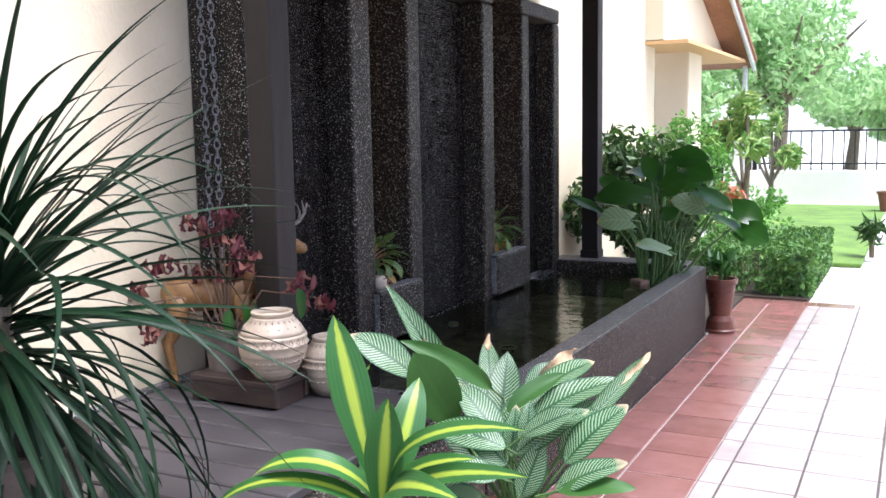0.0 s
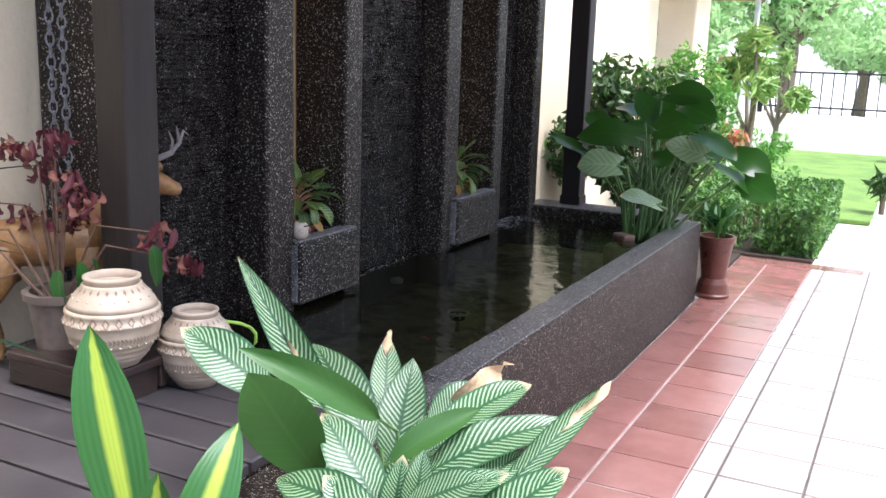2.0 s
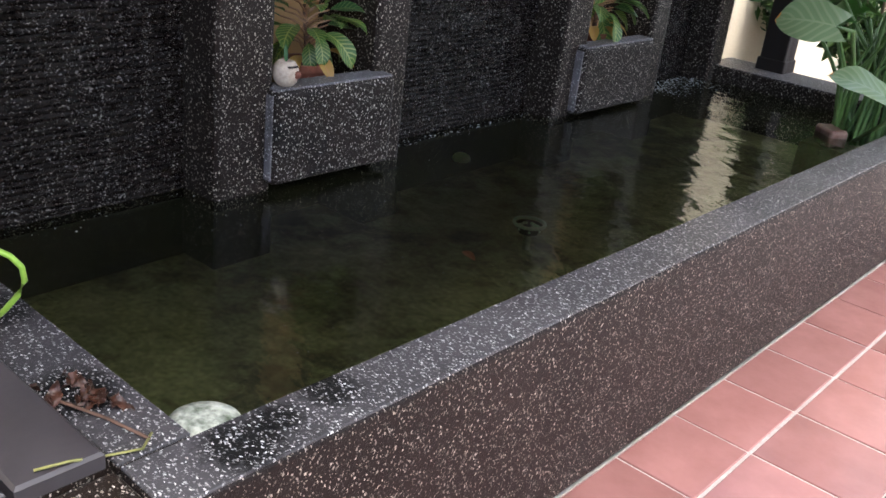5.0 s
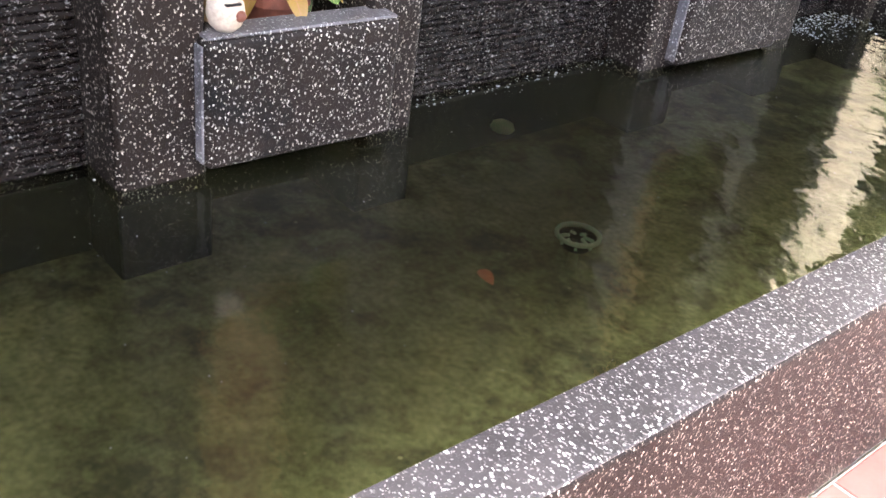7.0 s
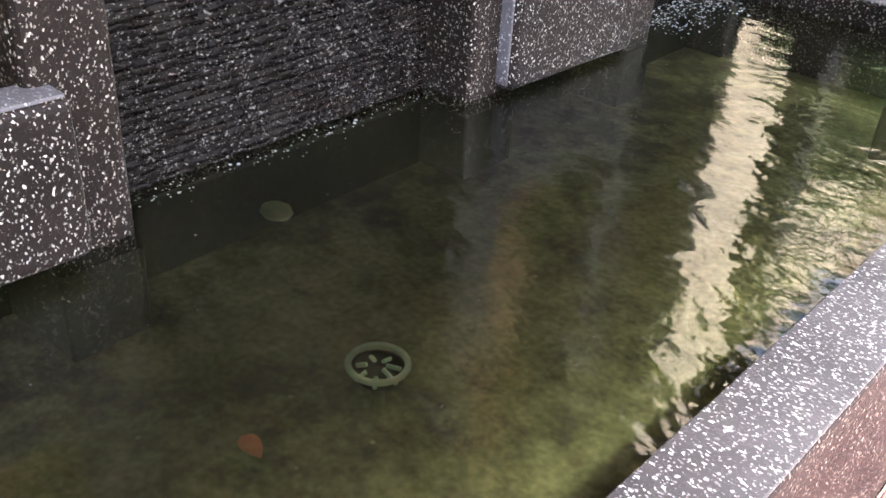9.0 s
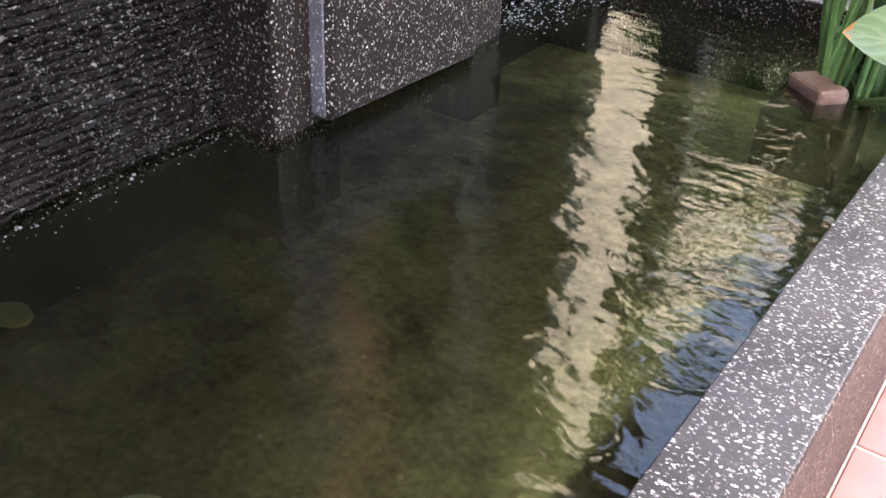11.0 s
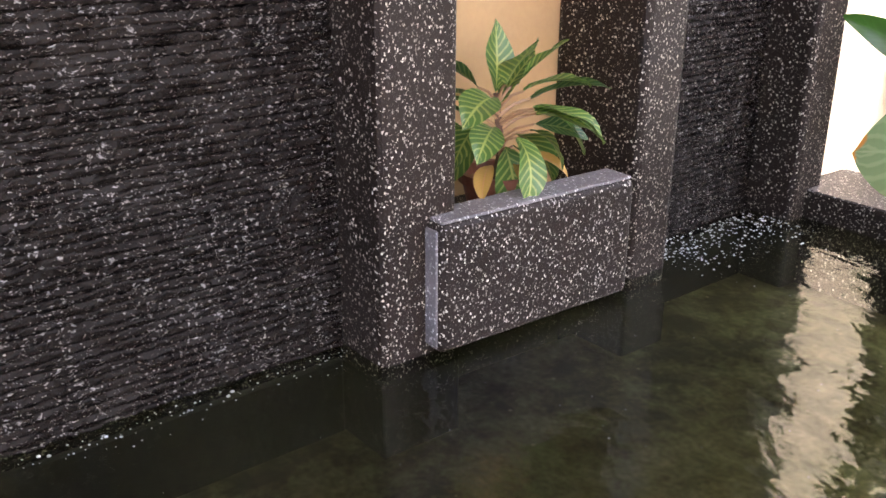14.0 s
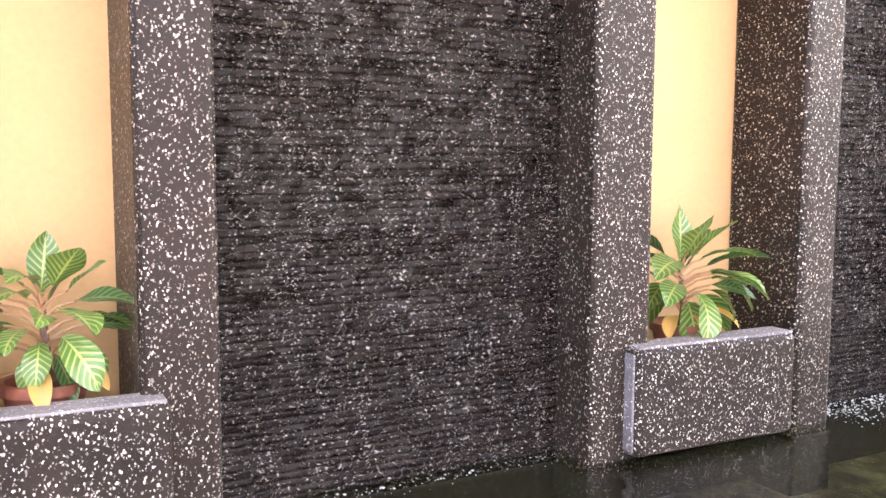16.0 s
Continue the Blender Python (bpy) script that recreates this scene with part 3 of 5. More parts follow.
def foliage(name, n, centre, radii, size, material, seed, parent=None, hollow=0.5, upright=0.0, long=2.2, clumps=0, box_shape=False, kind="", label="", category=""):
    """A crown of many small folded leaves inside an uneven ellipsoid (or a clipped hedge box)."""
    rng = np.random.default_rng(seed)
    d = rng.normal(size=(n, 3))
    d /= np.linalg.norm(d, axis=1)[:, None]
    if box_shape:
        p = rng.uniform(-1, 1, (n, 3))
        p = np.sign(p) * np.abs(p) ** 0.6
    elif clumps:
        cd = rng.normal(size=(clumps, 3))
        cd /= np.linalg.norm(cd, axis=1)[:, None]
        cp = cd * rng.uniform(0.35, 0.85, (clumps, 1))
        cr = rng.uniform(0.22, 0.42, clumps)
        k = rng.integers(0, clumps, n)
        p = cp[k] + d * (cr[k] * rng.uniform(hollow, 1, n) ** 0.5)[:, None]
    else:
        p = d * (rng.uniform(hollow, 1, n) ** 0.5)[:, None] * (1 + 0.18 * np.sin(5 * d[:, :1] + 3 * d[:, 1:2]))
    p = p * np.array(radii) + np.array(centre)
    a = rng.normal(size=(n, 3))
    a[:, 2] += upright
    a /= np.linalg.norm(a, axis=1)[:, None]
    b = np.cross(a, rng.normal(size=(n, 3)))
    b /= np.linalg.norm(b, axis=1)[:, None]
    c = np.cross(a, b)
    s = size * rng.uniform(0.6, 1.3, n)[:, None]
    tip, root = p + a * s * 0.5, p - a * s * 0.5
    l, r = p + b * s / long * 0.5 + c * s * 0.08, p - b * s / long * 0.5 + c * s * 0.08
    verts = np.stack([root, l, tip, r], 1).reshape(-1, 3)
    idx = np.arange(n) * 4
    faces = np.concatenate([np.stack([idx, idx + 1, idx + 2], 1), np.stack([idx, idx + 2, idx + 3], 1)])
    me = bpy.data.meshes.new(name)
    me.from_pydata(verts.tolist(), [], faces.tolist())
    me.materials.append(material)
    ob = new(name, me)
    if parent is not None:
        ob.parent = parent
    return tagged(ob, label, category, "", kind)


# ---- large structure ----
BD = Matrix.Translation((-1.48, 4.3, 0)) @ Euler((0, 0, radians(1.66))).to_matrix().to_4x4()
DECK = 0.53
RIM = 0.50
WATER = 0.43

ground = tagged(link("ground", box(-60, 60, -20, 90, -0.5, -0.045), M_DRIVE), "pale paved ground reaching to the distance", "ground", kind="structure")
tagged(link("backdrop", box(-70, 70, 89, 89.5, -0.4, 55), haze_mat()), "bright white overcast haze beyond the garden", "sky", kind="structure")
lawn = tagged(link("lawn", box(-1.75, 0.35, 11.0, 19.0, -0.04, 0.005, 0.01), M_LAWN), "bright green lawn beside the drive", "lawn", kind="structure")
floor = tagged(link("floor", box(-0.45, 3.6, -3.0, 8.55, -0.2, -0.0045), M_GROUT_R), "grouted terrace floor of red and white tiles", "floor", kind="structure")

wall = tagged(link("wall_house", box(-0.55, -0.26, -7.5, 6.9, 0, 3.4), M_CREAM), "cream rendered house wall with a rough trowelled face", "wall", kind="structure")
wall.matrix_basis = BD
for y0, y1 in ((-0.21, 0.19), (1.32, 1.84)):
    o = tagged(link("wall_niche", box(-0.262, -0.255, y0, y1, 0, 3.2), M_OCHRE), "ochre painted strip of wall between the dark panels", "wall", kind="structure")
    o.matrix_basis = BD
# roof over the pond, carried by the dark timber pillars
canopy = tagged(link("ceiling", box(-2.1, 0.64, 2.64, 7.2, 2.62, 2.74), M_CEIL), "dark boarded underside of the terrace roof", "ceiling", kind="structure")

# unseen plain wall closing the open side, added to block low sky light
tagged(link("wall_side", box(4.2, 4.4, -6, 9, 0, 2.6), M_WHITE), "unseen plain pale side wall, added to block low sky light", "wall", kind="structure")

# pond basin
pond = thing("pond", "raised garden pond walled in black pebble-wash concrete", "pond", kind="structure")
FAR = 6.98
part("front_wall", box(-0.576, -0.45, 3.125, 6.89, 0, RIM, 0.012, 3), M_AGG_SHADED, pond, "dark aggregate outer wall, deepened for the shade on its face")
part("near_wall", box(-1.62, -0.578, 3.125, 3.25, 0, RIM, 0.01, 3), M_AGG, pond)
part("far_ledge", box(-1.62, -0.578, 6.84, FAR + 0.14, 0, RIM + 0.004, 0.012, 3), M_AGG, pond)
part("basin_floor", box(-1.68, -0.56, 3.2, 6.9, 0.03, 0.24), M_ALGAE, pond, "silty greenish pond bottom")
# added footing: the shade below the falls is put into its colour
bk = part("back_wall", box(-0.27, -0.20, -1.13, 2.6, 0.06, 0.385, 0.004, 1), M_UNDERWATER_DARK, pond, "added footing under the water walls, near-black for the shade there")
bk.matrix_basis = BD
# worn caps, with the sky light from above painted into their paleness
part("rim_cap", box(-0.574, -0.452, 3.128, 6.885, RIM - 0.003, RIM + 0.0035, 0.002, 1), M_AGG_WORN_LIT, pond, "worn pale top of the rim")
part("rim_cap", box(-1.6, -0.58, 3.128, 3.247, RIM - 0.003, RIM + 0.0035, 0.002, 1), M_AGG_WORN_LIT, pond, "worn pale top of the rim")
part("rim_cap", box(-1.6, -0.58, 6.845, FAR + 0.13, RIM + 0.002, RIM + 0.0075, 0.002, 1), M_AGG_WORN_LIT, pond, "worn pale top of the rim")
water = new("water", bpy.data.meshes.new("water"))
water.data.from_pydata([(-1.67, 3.24, WATER), (-0.57, 3.24, WATER), (-0.57, 6.86, WATER), (-1.67, 6.86, WATER)], [], [(0, 1, 2, 3)])
water.data.materials.append(M_WATER)
tagged(water, "murky green pond water with ripples under the falls", "water", kind="structure")


def rib_panel(y0, y1, z0, z1, x, seed):
    """Narrow courses of rough stone; the lip of each course wanders in and out along its length."""
    rng = random.Random(seed)
    verts, faces = [], []
    pitch = 0.0165
    step = 0.0085
    n = int((y1 - y0) / step)
    for r in range(int((z1 - z0) / pitch)):
        za, zb = z0 + r * pitch, z0 + (r + 1) * pitch
        base = len(verts)
        lip, wan = rng.uniform(0.002, 0.006), 0.0
        for k in range(n + 1):
            y = y0 + (y1 - y0) * k / n
            lip += rng.uniform(-0.0034, 0.0034) + (0.0032 - lip) * 0.3
            wan += rng.uniform(-0.0032, 0.0032) - wan * 0.3
            dz = wan
            out = lip + (rng.uniform(0.002, 0.005) if rng.random() < 0.14 else 0)
            verts += [(x - 0.0015, y, za), (x + out * 0.35, y, za + 0.003), (x + out, y, zb - 0.006 + dz), (x + out * 0.55, y, zb - 0.0025 + dz), (x - 0.0015, y, zb - 0.001)]
        for k in range(n):
            a = base + 5 * k
            faces += [(a + q, a + 5 + q, a + 6 + q, a + 1 + q) for q in range(4)]
    me = bpy.data.meshes.new("ribbed_face")
    me.from_pydata(verts, [], faces)
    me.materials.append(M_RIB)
    return me


def waterfall(left, right, seed):
    """left and right: y ranges of the two posts, measured along the wall."""
    t = thing("waterfall_panel", "tall black water wall of ribbed wet stone between pebble-wash posts", "water feature", "water walls", at=BD)
    for a, b in (left, right):
        part("post", box(-0.26, 0.0, a, b, 0.38, 2.25, 0.018, 3), M_AGG, t, "black pebble-wash post")
    part("header", box(-0.26, 0.0, left[0], right[1], 2.252, 2.355, 0.015, 3), M_AGG, t, "black pebble-wash lintel")
    # added sleeves hide the sunken posts; their near-black stands for underwater shade
    for a, b in (left, right):
        part("footing", box(-0.27, 0.005, a - 0.004, b + 0.004, 0.06, 0.40, 0.004, 1), M_UNDERWATER_DARK, t, "added foot of the post, near-black for the murk and shade under water")
    part("footing", box(-0.27, -0.128, left[1] + 0.005, right[0] - 0.005, 0.06, 0.40, 0.004, 1), M_UNDERWATER_DARK, t, "added slab under water, near-black for the murk and shade there")
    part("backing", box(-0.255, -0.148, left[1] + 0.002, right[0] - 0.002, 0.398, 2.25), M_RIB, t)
    o = new("ribbed_face", rib_panel(left[1] + 0.002, right[0] - 0.002, 0.402, 2.25, -0.135, seed))
    o.parent = t
    tagged(o, "ribbed black stone with wet glints painted on", kind="stuff")
    return t


waterfall((-1.185, -1.09), (-0.385, -0.20), 3)
waterfall((0.17, 0.315), (1.16, 1.335), 4)
waterfall((1.83, 1.97), (2.48, 2.62), 5)


def planter(y0, y1, z0, z1, x0, x1):
    t = thing("planter_box", "black pebble-wash planter box fixed over the water", "planter", "planters on the water wall")
    part("front_slab", box(x1 - 0.085, x1, y0, y1, z0, z1, 0.02, 4), M_AGG_BOX, t)
    # worn end of the slab; its sheen is part of the pale colour
    part("worn_edge", box(x1 - 0.072, x1 - 0.012, y0 - 0.003, y0 + 0.004, z0 + 0.014, z1 - 0.014, 0.003, 2), M_AGG_TOP, t, "worn end of the planter, paled for the sheen on it")
    part("bin", box(x0, x1 - 0.08, y0 + 0.004, y1 - 0.004, z0 + 0.004, z1 - 0.075, 0.006, 1), M_AGG, t)
    part("worn_top", box(x1 - 0.08, x1 - 0.008, y0 + 0.008, y1 - 0.008, z1 - 0.004, z1 + 0.003, 0.003, 2), M_AGG_TOP, t, "worn top of the planter, paled for the sky light on it")
    return t


planter(4.075, 4.515, 0.45, 0.712, -1.735, -1.435)
planter(5.56, 6.065, 0.44, 0.70, -1.78, -1.472)


# timber pillars that carry the roof
def pillar(x0, x1, y0, y1, z0, label):
    t = thing("timber_pillar", label, "pillar", "pillars of the terrace roof")
    part("shaft", box(x0, x1, y0, y1, z0, 2.62, 0.006, 2), M_DARKWOOD, t)
    part("base_shoe", box(x0 - 0.008, x1 + 0.008, y0 - 0.008, y1 + 0.008, z0 - 0.02, z0 + 0.05, 0.004, 1), M_DARKWOOD, t)
    return t


pillar(-1.31, -1.20, 2.965, 3.085, DECK, "dark-stained square timber pillar standing on the deck")
pillar(-1.41, -1.285, 7.0, 7.12, RIM + 0.015, "dark-stained square timber pillar on the far pond ledge")

# deck
deck = thing("deck", "raised deck of weathered grey-black boards", "deck", kind="structure")
part("frame", box(-1.65, -0.585, -2.5, 3.12, 0.0, DECK - 0.03), M_AGG, deck)
part("edging", box(-0.578, -0.45, -2.5, 3.122, 0.0, RIM + 0.003, 0.012, 3), M_AGG, deck, "black pebble-wash edging")
part("edging", box(-1.74, -1.655, -2.5, 3.05, 0.0, DECK + 0.012, 0.01, 2), M_AGG_WORN_LIT, deck, "grey pebble-wash border along the wall")


# ---- floor tiles and deck boards ----
def slab_mesh(name, w, l, h, bev, material):
    bm = box(-w / 2, w / 2, -l / 2, l / 2, -h, 0, 0)
    top = [e for e in bm.edges if all(v.co.z > -1e-6 for v in e.verts)]
    bmesh.ops.bevel(bm, geom=top, offset=bev, segments=1, affect="EDGES")
    me = bpy.data.meshes.new(name)
    bm.to_mesh(me)
    bm.free()
    me.materials.append(material)
    return me


def pieces(name, me, spots, parent, rng):
    for x, y, z in spots:
        o = new(name, me)
        o.parent = parent
        o.matrix_basis = Matrix.Translation((x, y, z + rng.uniform(-0.0008, 0.0008))) @ Euler((rng.uniform(-0.002, 0.002), rng.uniform(-0.002, 0.002), rng.uniform(-0.002, 0.002))).to_matrix().to_4x4()


rt = random.Random(11)
G = 0.0095
PITCH = 0.295
ys = [4.68 - 0.5 * PITCH + PITCH * k for k in range(-13, 14)]
pieces("tile", slab_mesh("red_tile", 0.223 - G, PITCH - G, 0.012, 0.0025, M_TILE_R), [(-0.3385, y, 0) for y in ys], floor, rt)
pieces("tile", slab_mesh("red_tile", 0.31 - G, PITCH - G, 0.012, 0.0025, M_TILE_R), [(-0.072, y, 0) for y in ys], floor, rt)
tagged(link("dark_grout_bed", box(0.083, 3.6, -3.0, 8.5, -0.05, -0.003), M_GROUT_D), "dark grout bed under the white tiles", "grout", kind="structure")
pieces("tile", slab_mesh("white_tile", 0.095 - G, PITCH - G, 0.012, 0.002, M_TILE_W), [(0.1305, y, 0) for y in ys], floor, rt)
wide = slab_mesh("white_tile", PITCH - G, PITCH - G, 0.012, 0.002, M_TILE_W)
pieces("tile", wide, [(0.178 + PITCH * (c + 0.5), y, 0) for c in range(4) for y in ys], floor, rt)
verts, faces = [], []
for c in range(4, 11):
    for y in ys:
        x, h, n = 0.178 + PITCH * (c + 0.5), (PITCH - G) / 2, len(verts)
        verts += [(x - h, y - h, 0), (x + h, y - h, 0), (x + h, y + h, 0), (x - h, y + h, 0)] + [(x - h, y - h, -0.01), (x + h, y - h, -0.01), (x + h, y + h, -0.01), (x - h, y + h, -0.01)]
        faces += [(n, n + 1, n + 2, n + 3), (n, n + 4, n + 5, n + 1), (n + 1, n + 5, n + 6, n + 2), (n + 2, n + 6, n + 7, n + 3), (n + 3, n + 7, n + 4, n)]
me = bpy.data.meshes.new("far_tiles")
me.from_pydata(verts, [], faces)
me.materials.append(M_TILE_W)
o = new("far_tiles", me)
o.parent = floor
tagged(o, kind="stuff")
pieces("tile", slab_mesh("red_tile", 0.29, 0.18, 0.012, 0.002, M_TILE_R), [(-0.30 + 0.295 * k, 8.43, 0.003) for k in range(3)], floor, rt)
BW = 0.138
pieces("board", slab_mesh("board", 1.065, BW - 0.011, 0.028, 0.005, M_PLANK), [(-1.117, 3.05 - BW * k, DECK) for k in range(36)], deck, rt)


# ---- far setting ----
house = thing("porch", "cream rendered porch of the house with a tiled roof", "porch", kind="structure")
part("column", box(-2.15, -1.72, 12.0, 12.75, 0, 2.5, 0.02), M_CREAM, house)
part("beam", box(-2.15, -1.72, 10.7, 15.2, 2.45, 3.3), M_CREAM, house)
part("soffit", box(-6, -1.45, 10.7, 15.0, 2.40, 2.44), M_OCHRE, house)
bm = bmesh.new()
box(-6.2, -1.36, -1.6, 1.6, -0.06, 0.06, 0, 2, bm)
roof = part("roof", bm, M_ROOF, house, "clay tiled roof slope")
roof.matrix_basis = Matrix.Translation((0, 13.2, 2.98)) @ Euler((radians(-22), 0, 0)).to_matrix().to_4x4()
bm = bmesh.new()
for k in range(11):
    box(-1.40, -1.33, -1.55 + 0.29 * k, -1.55 + 0.29 * k + 0.27, 0.055, 0.10, 0.01, 1, bm)
verge = part("verge_tiles", bm, M_ROOF, house)
verge.matrix_basis = roof.matrix_basis
gut = part("gutter", tube([(-1.36, -1.6, -0.08), (-1.36, 1.6, -0.08)], 0.03, 8), M_STEEL, house)
gut.matrix_basis = roof.matrix_basis
part("rain_pipe", tube([(-1.48, 14.6, 0), (-1.48, 14.6, 2.4)], 0.035, 10), M_STEEL, house)
bw = tagged(link("boundary_wall", box(-2.2, 12, 19.2, 19.45, 0, 0.62, 0.01), M_WHITE), "low cream boundary wall below an iron fence", "wall", kind="structure")
fence = thing("fence", "black iron railing on the boundary wall", "fence")
for z in (0.74, 1.36):
    part("rail", box(-2.0, 12, 19.30, 19.34, z, z + 0.035), M_IRON, fence)
bar = slab_mesh("bar", 0.022, 0.022, 0.72, 0.002, M_IRON)
for k in range(70):
    o = new("bar", bar)
    o.parent = fence
    o.matrix_basis = Matrix.Translation((-1.95 + 0.19 * k, 19.32, 1.36))
gate = thing("gate_pillar", "cream gate pillar with a tiled cap", "pillar")
part("shaft", box(-2.55, -2.25, 18.9, 19.2, 0, 1.5, 0.01), M_WHITE, gate)
part("cap", box(-2.75, -2.05, 18.7, 19.4, 1.5, 1.62, 0.02), M_ROOF, gate)
gates = thing("slatted_gate", "dark brown slatted gate behind the pillar", "gate")
gs = slab_mesh("slat", 0.09, 0.03, 1.45, 0.003, M_DARKWOOD)
for k in range(40):
    o = new("slat", gs)
    o.parent = gates
    o.matrix_basis = Matrix.Translation((-6.2 + 0.105 * k, 19.8, 1.5))


def tree(x, y, h, r, seed, n=5000, size=0.28):
    t = thing("tree", "leafy garden tree, its uneven light green crown paled for haze", "tree", "trees beyond the wall")
    rng = random.Random(seed)
    bm = tube([(x, y, 0), (x + 0.1, y, h * 0.35), (x, y + 0.1, h * 0.7)], [0.22, 0.16, 0.08])
    for k in range(6):
        a = rng.uniform(0, 6.28)
        tube([(x, y, h * rng.uniform(0.3, 0.5)), (x + 0.5 * r * math.cos(a), y + 0.5 * r * math.sin(a), h * 0.65), (x + 0.8 * r * math.cos(a), y + 0.8 * r * math.sin(a), h * 0.8)], [0.09, 0.06, 0.02], 6, bm)
    part("trunk", bm, M_BARK, t)
    foliage("crown", n, (x, y, h * 0.68), (r, r, h * 0.36), size, M_TREE_HAZED, seed, t, clumps=26, kind="stuff")
    return t


tree(-2.6, 27, 5.2, 2.6, 21)
tree(-5.5, 24, 5.6, 3.0, 22)
tree(-7.5, 20, 4.4, 2.6, 23)
tree(0.6, 30, 3.0, 2.6, 24, 5000, 0.26)
tree(-1.2, 34, 3.4, 2.4, 27, 4000, 0.26)
tree(4.6, 32, 3.2, 2.6, 25, 4000, 0.26)
tree(-4.2, 21, 3.0, 1.6, 26, 3000, 0.22)

hedge = thing("hedge", "low clipped light green hedge beside the drive", "hedge")
foliage("leaf_mass", 12000, (-0.45, 9.66, 0.225), (0.54, 1.02, 0.20), 0.06, M_HEDGE, 31, hedge, box_shape=True, upright=0.6, kind="stuff")
bm = bmesh.new()
rng = random.Random(5)
for k in range(60):
    x, y = -0.42 + rng.uniform(-0.45, 0.45), 9.7 + rng.uniform(-0.9, 0.9)
    tube([(x, y, 0), (x + rng.uniform(-0.05, 0.05), y + rng.uniform(-0.05, 0.05), 0.35)], [0.008, 0.005], 5, bm)
tagged(part("twig_mass", bm, M_BARK, hedge), kind="stuff")
tagged(link("bed_soil", box(-1.74, -0.46, 7.2, 8.57, -0.04, 0.012, 0.01), M_SOIL), "bare soil bed behind the pond", "soil", kind="structure")
tagged(link("bed_soil", box(-1.74, 0.06, 8.6, 10.9, -0.04, 0.012, 0.01), M_SOIL), "bare soil bed under the shrubs", "soil", kind="structure")


def shrub(x, y, z, r, rz, seed, n, size, material, label):
    t = thing("shrub", label, "shrub", "shrubs behind the pond")
    rng = random.Random(seed)
    for k in range(9):
        bm = bmesh.new()
        a, q = rng.uniform(0, 6.28), rng.uniform(0.3, 0.8)
        tube([(x + 0.05 * math.cos(a), y + 0.05 * math.sin(a), 0), (x + 0.3 * q * r * math.cos(a), y + 0.3 * q * r * math.sin(a), z * 0.6), (x + q * r * math.cos(a), y + q * r * math.sin(a), z + rng.uniform(-0.2, 0.6) * rz)], [0.016, 0.011, 0.005], 6, bm)
        part("branch", bm, M_BARK, t)
    foliage("leaf_mass", n, (x, y, z), (r, r, rz), size, material, seed, t, clumps=22, hollow=0.2, kind="stuff")
    return t


shrub(-1.25, 8.15, 0.95, 0.62, 0.72, 41, 4600, 0.095, M_BUSH_DARK, "tall dark green shrub with small glossy leaves")
shrub(-1.32, 9.9, 1.0, 0.5, 0.62, 42, 4500, 0.06, M_BUSH_LIGHT, "tall light green shrub with fine leaves")
shrub(-1.0, 11.4, 0.35, 0.6, 0.4, 43, 1800, 0.07, M_BUSH_LIGHT, "low bright shrub on the lawn edge")
shrub(-1.4, 14.5, 0.3, 0.55, 0.4, 44, 1600, 0.08, M_BUSH_LIGHT, "low bright shrub on the lawn edge")


shrub(-1.45, 12.6, 0.45, 0.4, 0.35, 45, 500, 0.12, M_REDLEAF, "low shrub with reddish tipped leaves")


def palm_like(x, y, h, seed, heads, label):
    t = thing("young_tree", label, "tree", "young trees on the lawn")
    rng = random.Random(seed)
    bm = tube([(x, y, 0), (x + 0.03, y, h * 0.5), (x, y, h)], [0.05, 0.04, 0.02], 8)
    tops = [(x, y, h)]
    for k in range(heads):
        a = rng.uniform(0, 6.28)
        e = (x + 0.35 * math.cos(a), y + 0.35 * math.sin(a), h * rng.uniform(0.55, 0.95))
        tube([(x, y, h * 0.3), ((x + e[0]) / 2, (y + e[1]) / 2, h * 0.5), e], [0.03, 0.025, 0.015], 6, bm)
        tops.append(e)
    part("trunk", bm, M_BARK, t)
    for i, c in enumerate(tops):
        foliage("leaf_tuft", 70, c, (0.24, 0.24, 0.2), 0.3, M_CORDY, seed + i, t, long=4.5, hollow=0.1)
    return t


palm_like(-1.35, 14.0, 1.75, 61, 4, "slender young tree with tufts of long light leaves")
palm_like(-1.5, 17.6, 1.5, 62, 4, "branching frangipani with pale bare stems and leaf tufts")
pot2 = thing("flower_pot", "red clay flower pot standing far off by the boundary wall", "pot")
o = part("body", lathe([(0.12, 0), (0.17, 0.3), (0.19, 0.3), (0.19, 0.34), (0.16, 0.34), (0.15, 0.28)]), M_TERRA, pot2)
pot2.matrix_basis = Matrix.Translation((0.4, 17.8, 0))

spiny = thing("dark_rosette", "small dark spiny plant standing by the drive", "plant")
part("stem", tube([(0.42, 11.6, 0), (0.42, 11.6, 0.2)], 0.03, 8), M_BARK, spiny)
foliage("leaf_mass", 60, (0.42, 11.6, 0.3), (0.16, 0.16, 0.15), 0.26, M_BUSH_DARK, 71, spiny, long=6, hollow=0.05, kind="stuff")

# rain chain hanging before the first panel
chain = thing("rain_chain", "two strands of grey metal chain hanging down a post", "chain", at=BD)
ring = tube([(0.011 * math.cos(a * 0.5236), 0, 0.020 * math.sin(a * 0.5236)) for a in range(13)], 0.003, 6)
ring_me = bpy.data.meshes.new("chain_link")
ring.to_mesh(ring_me)
ring.free()
ring_me.materials.append(M_CHAIN)
for strand, drop in ((-0.165, 0.0), (-0.115, 0.016)):
    for k in range(57):
        o = new("chain_link", ring_me)
        o.parent = chain
        o.matrix_basis = Matrix.Translation((strand, -1.213, 2.24 - drop - 0.0325 * k)) @ Euler((0, 0, radians(90 * (k % 2) + 35))).to_matrix().to_4x4()

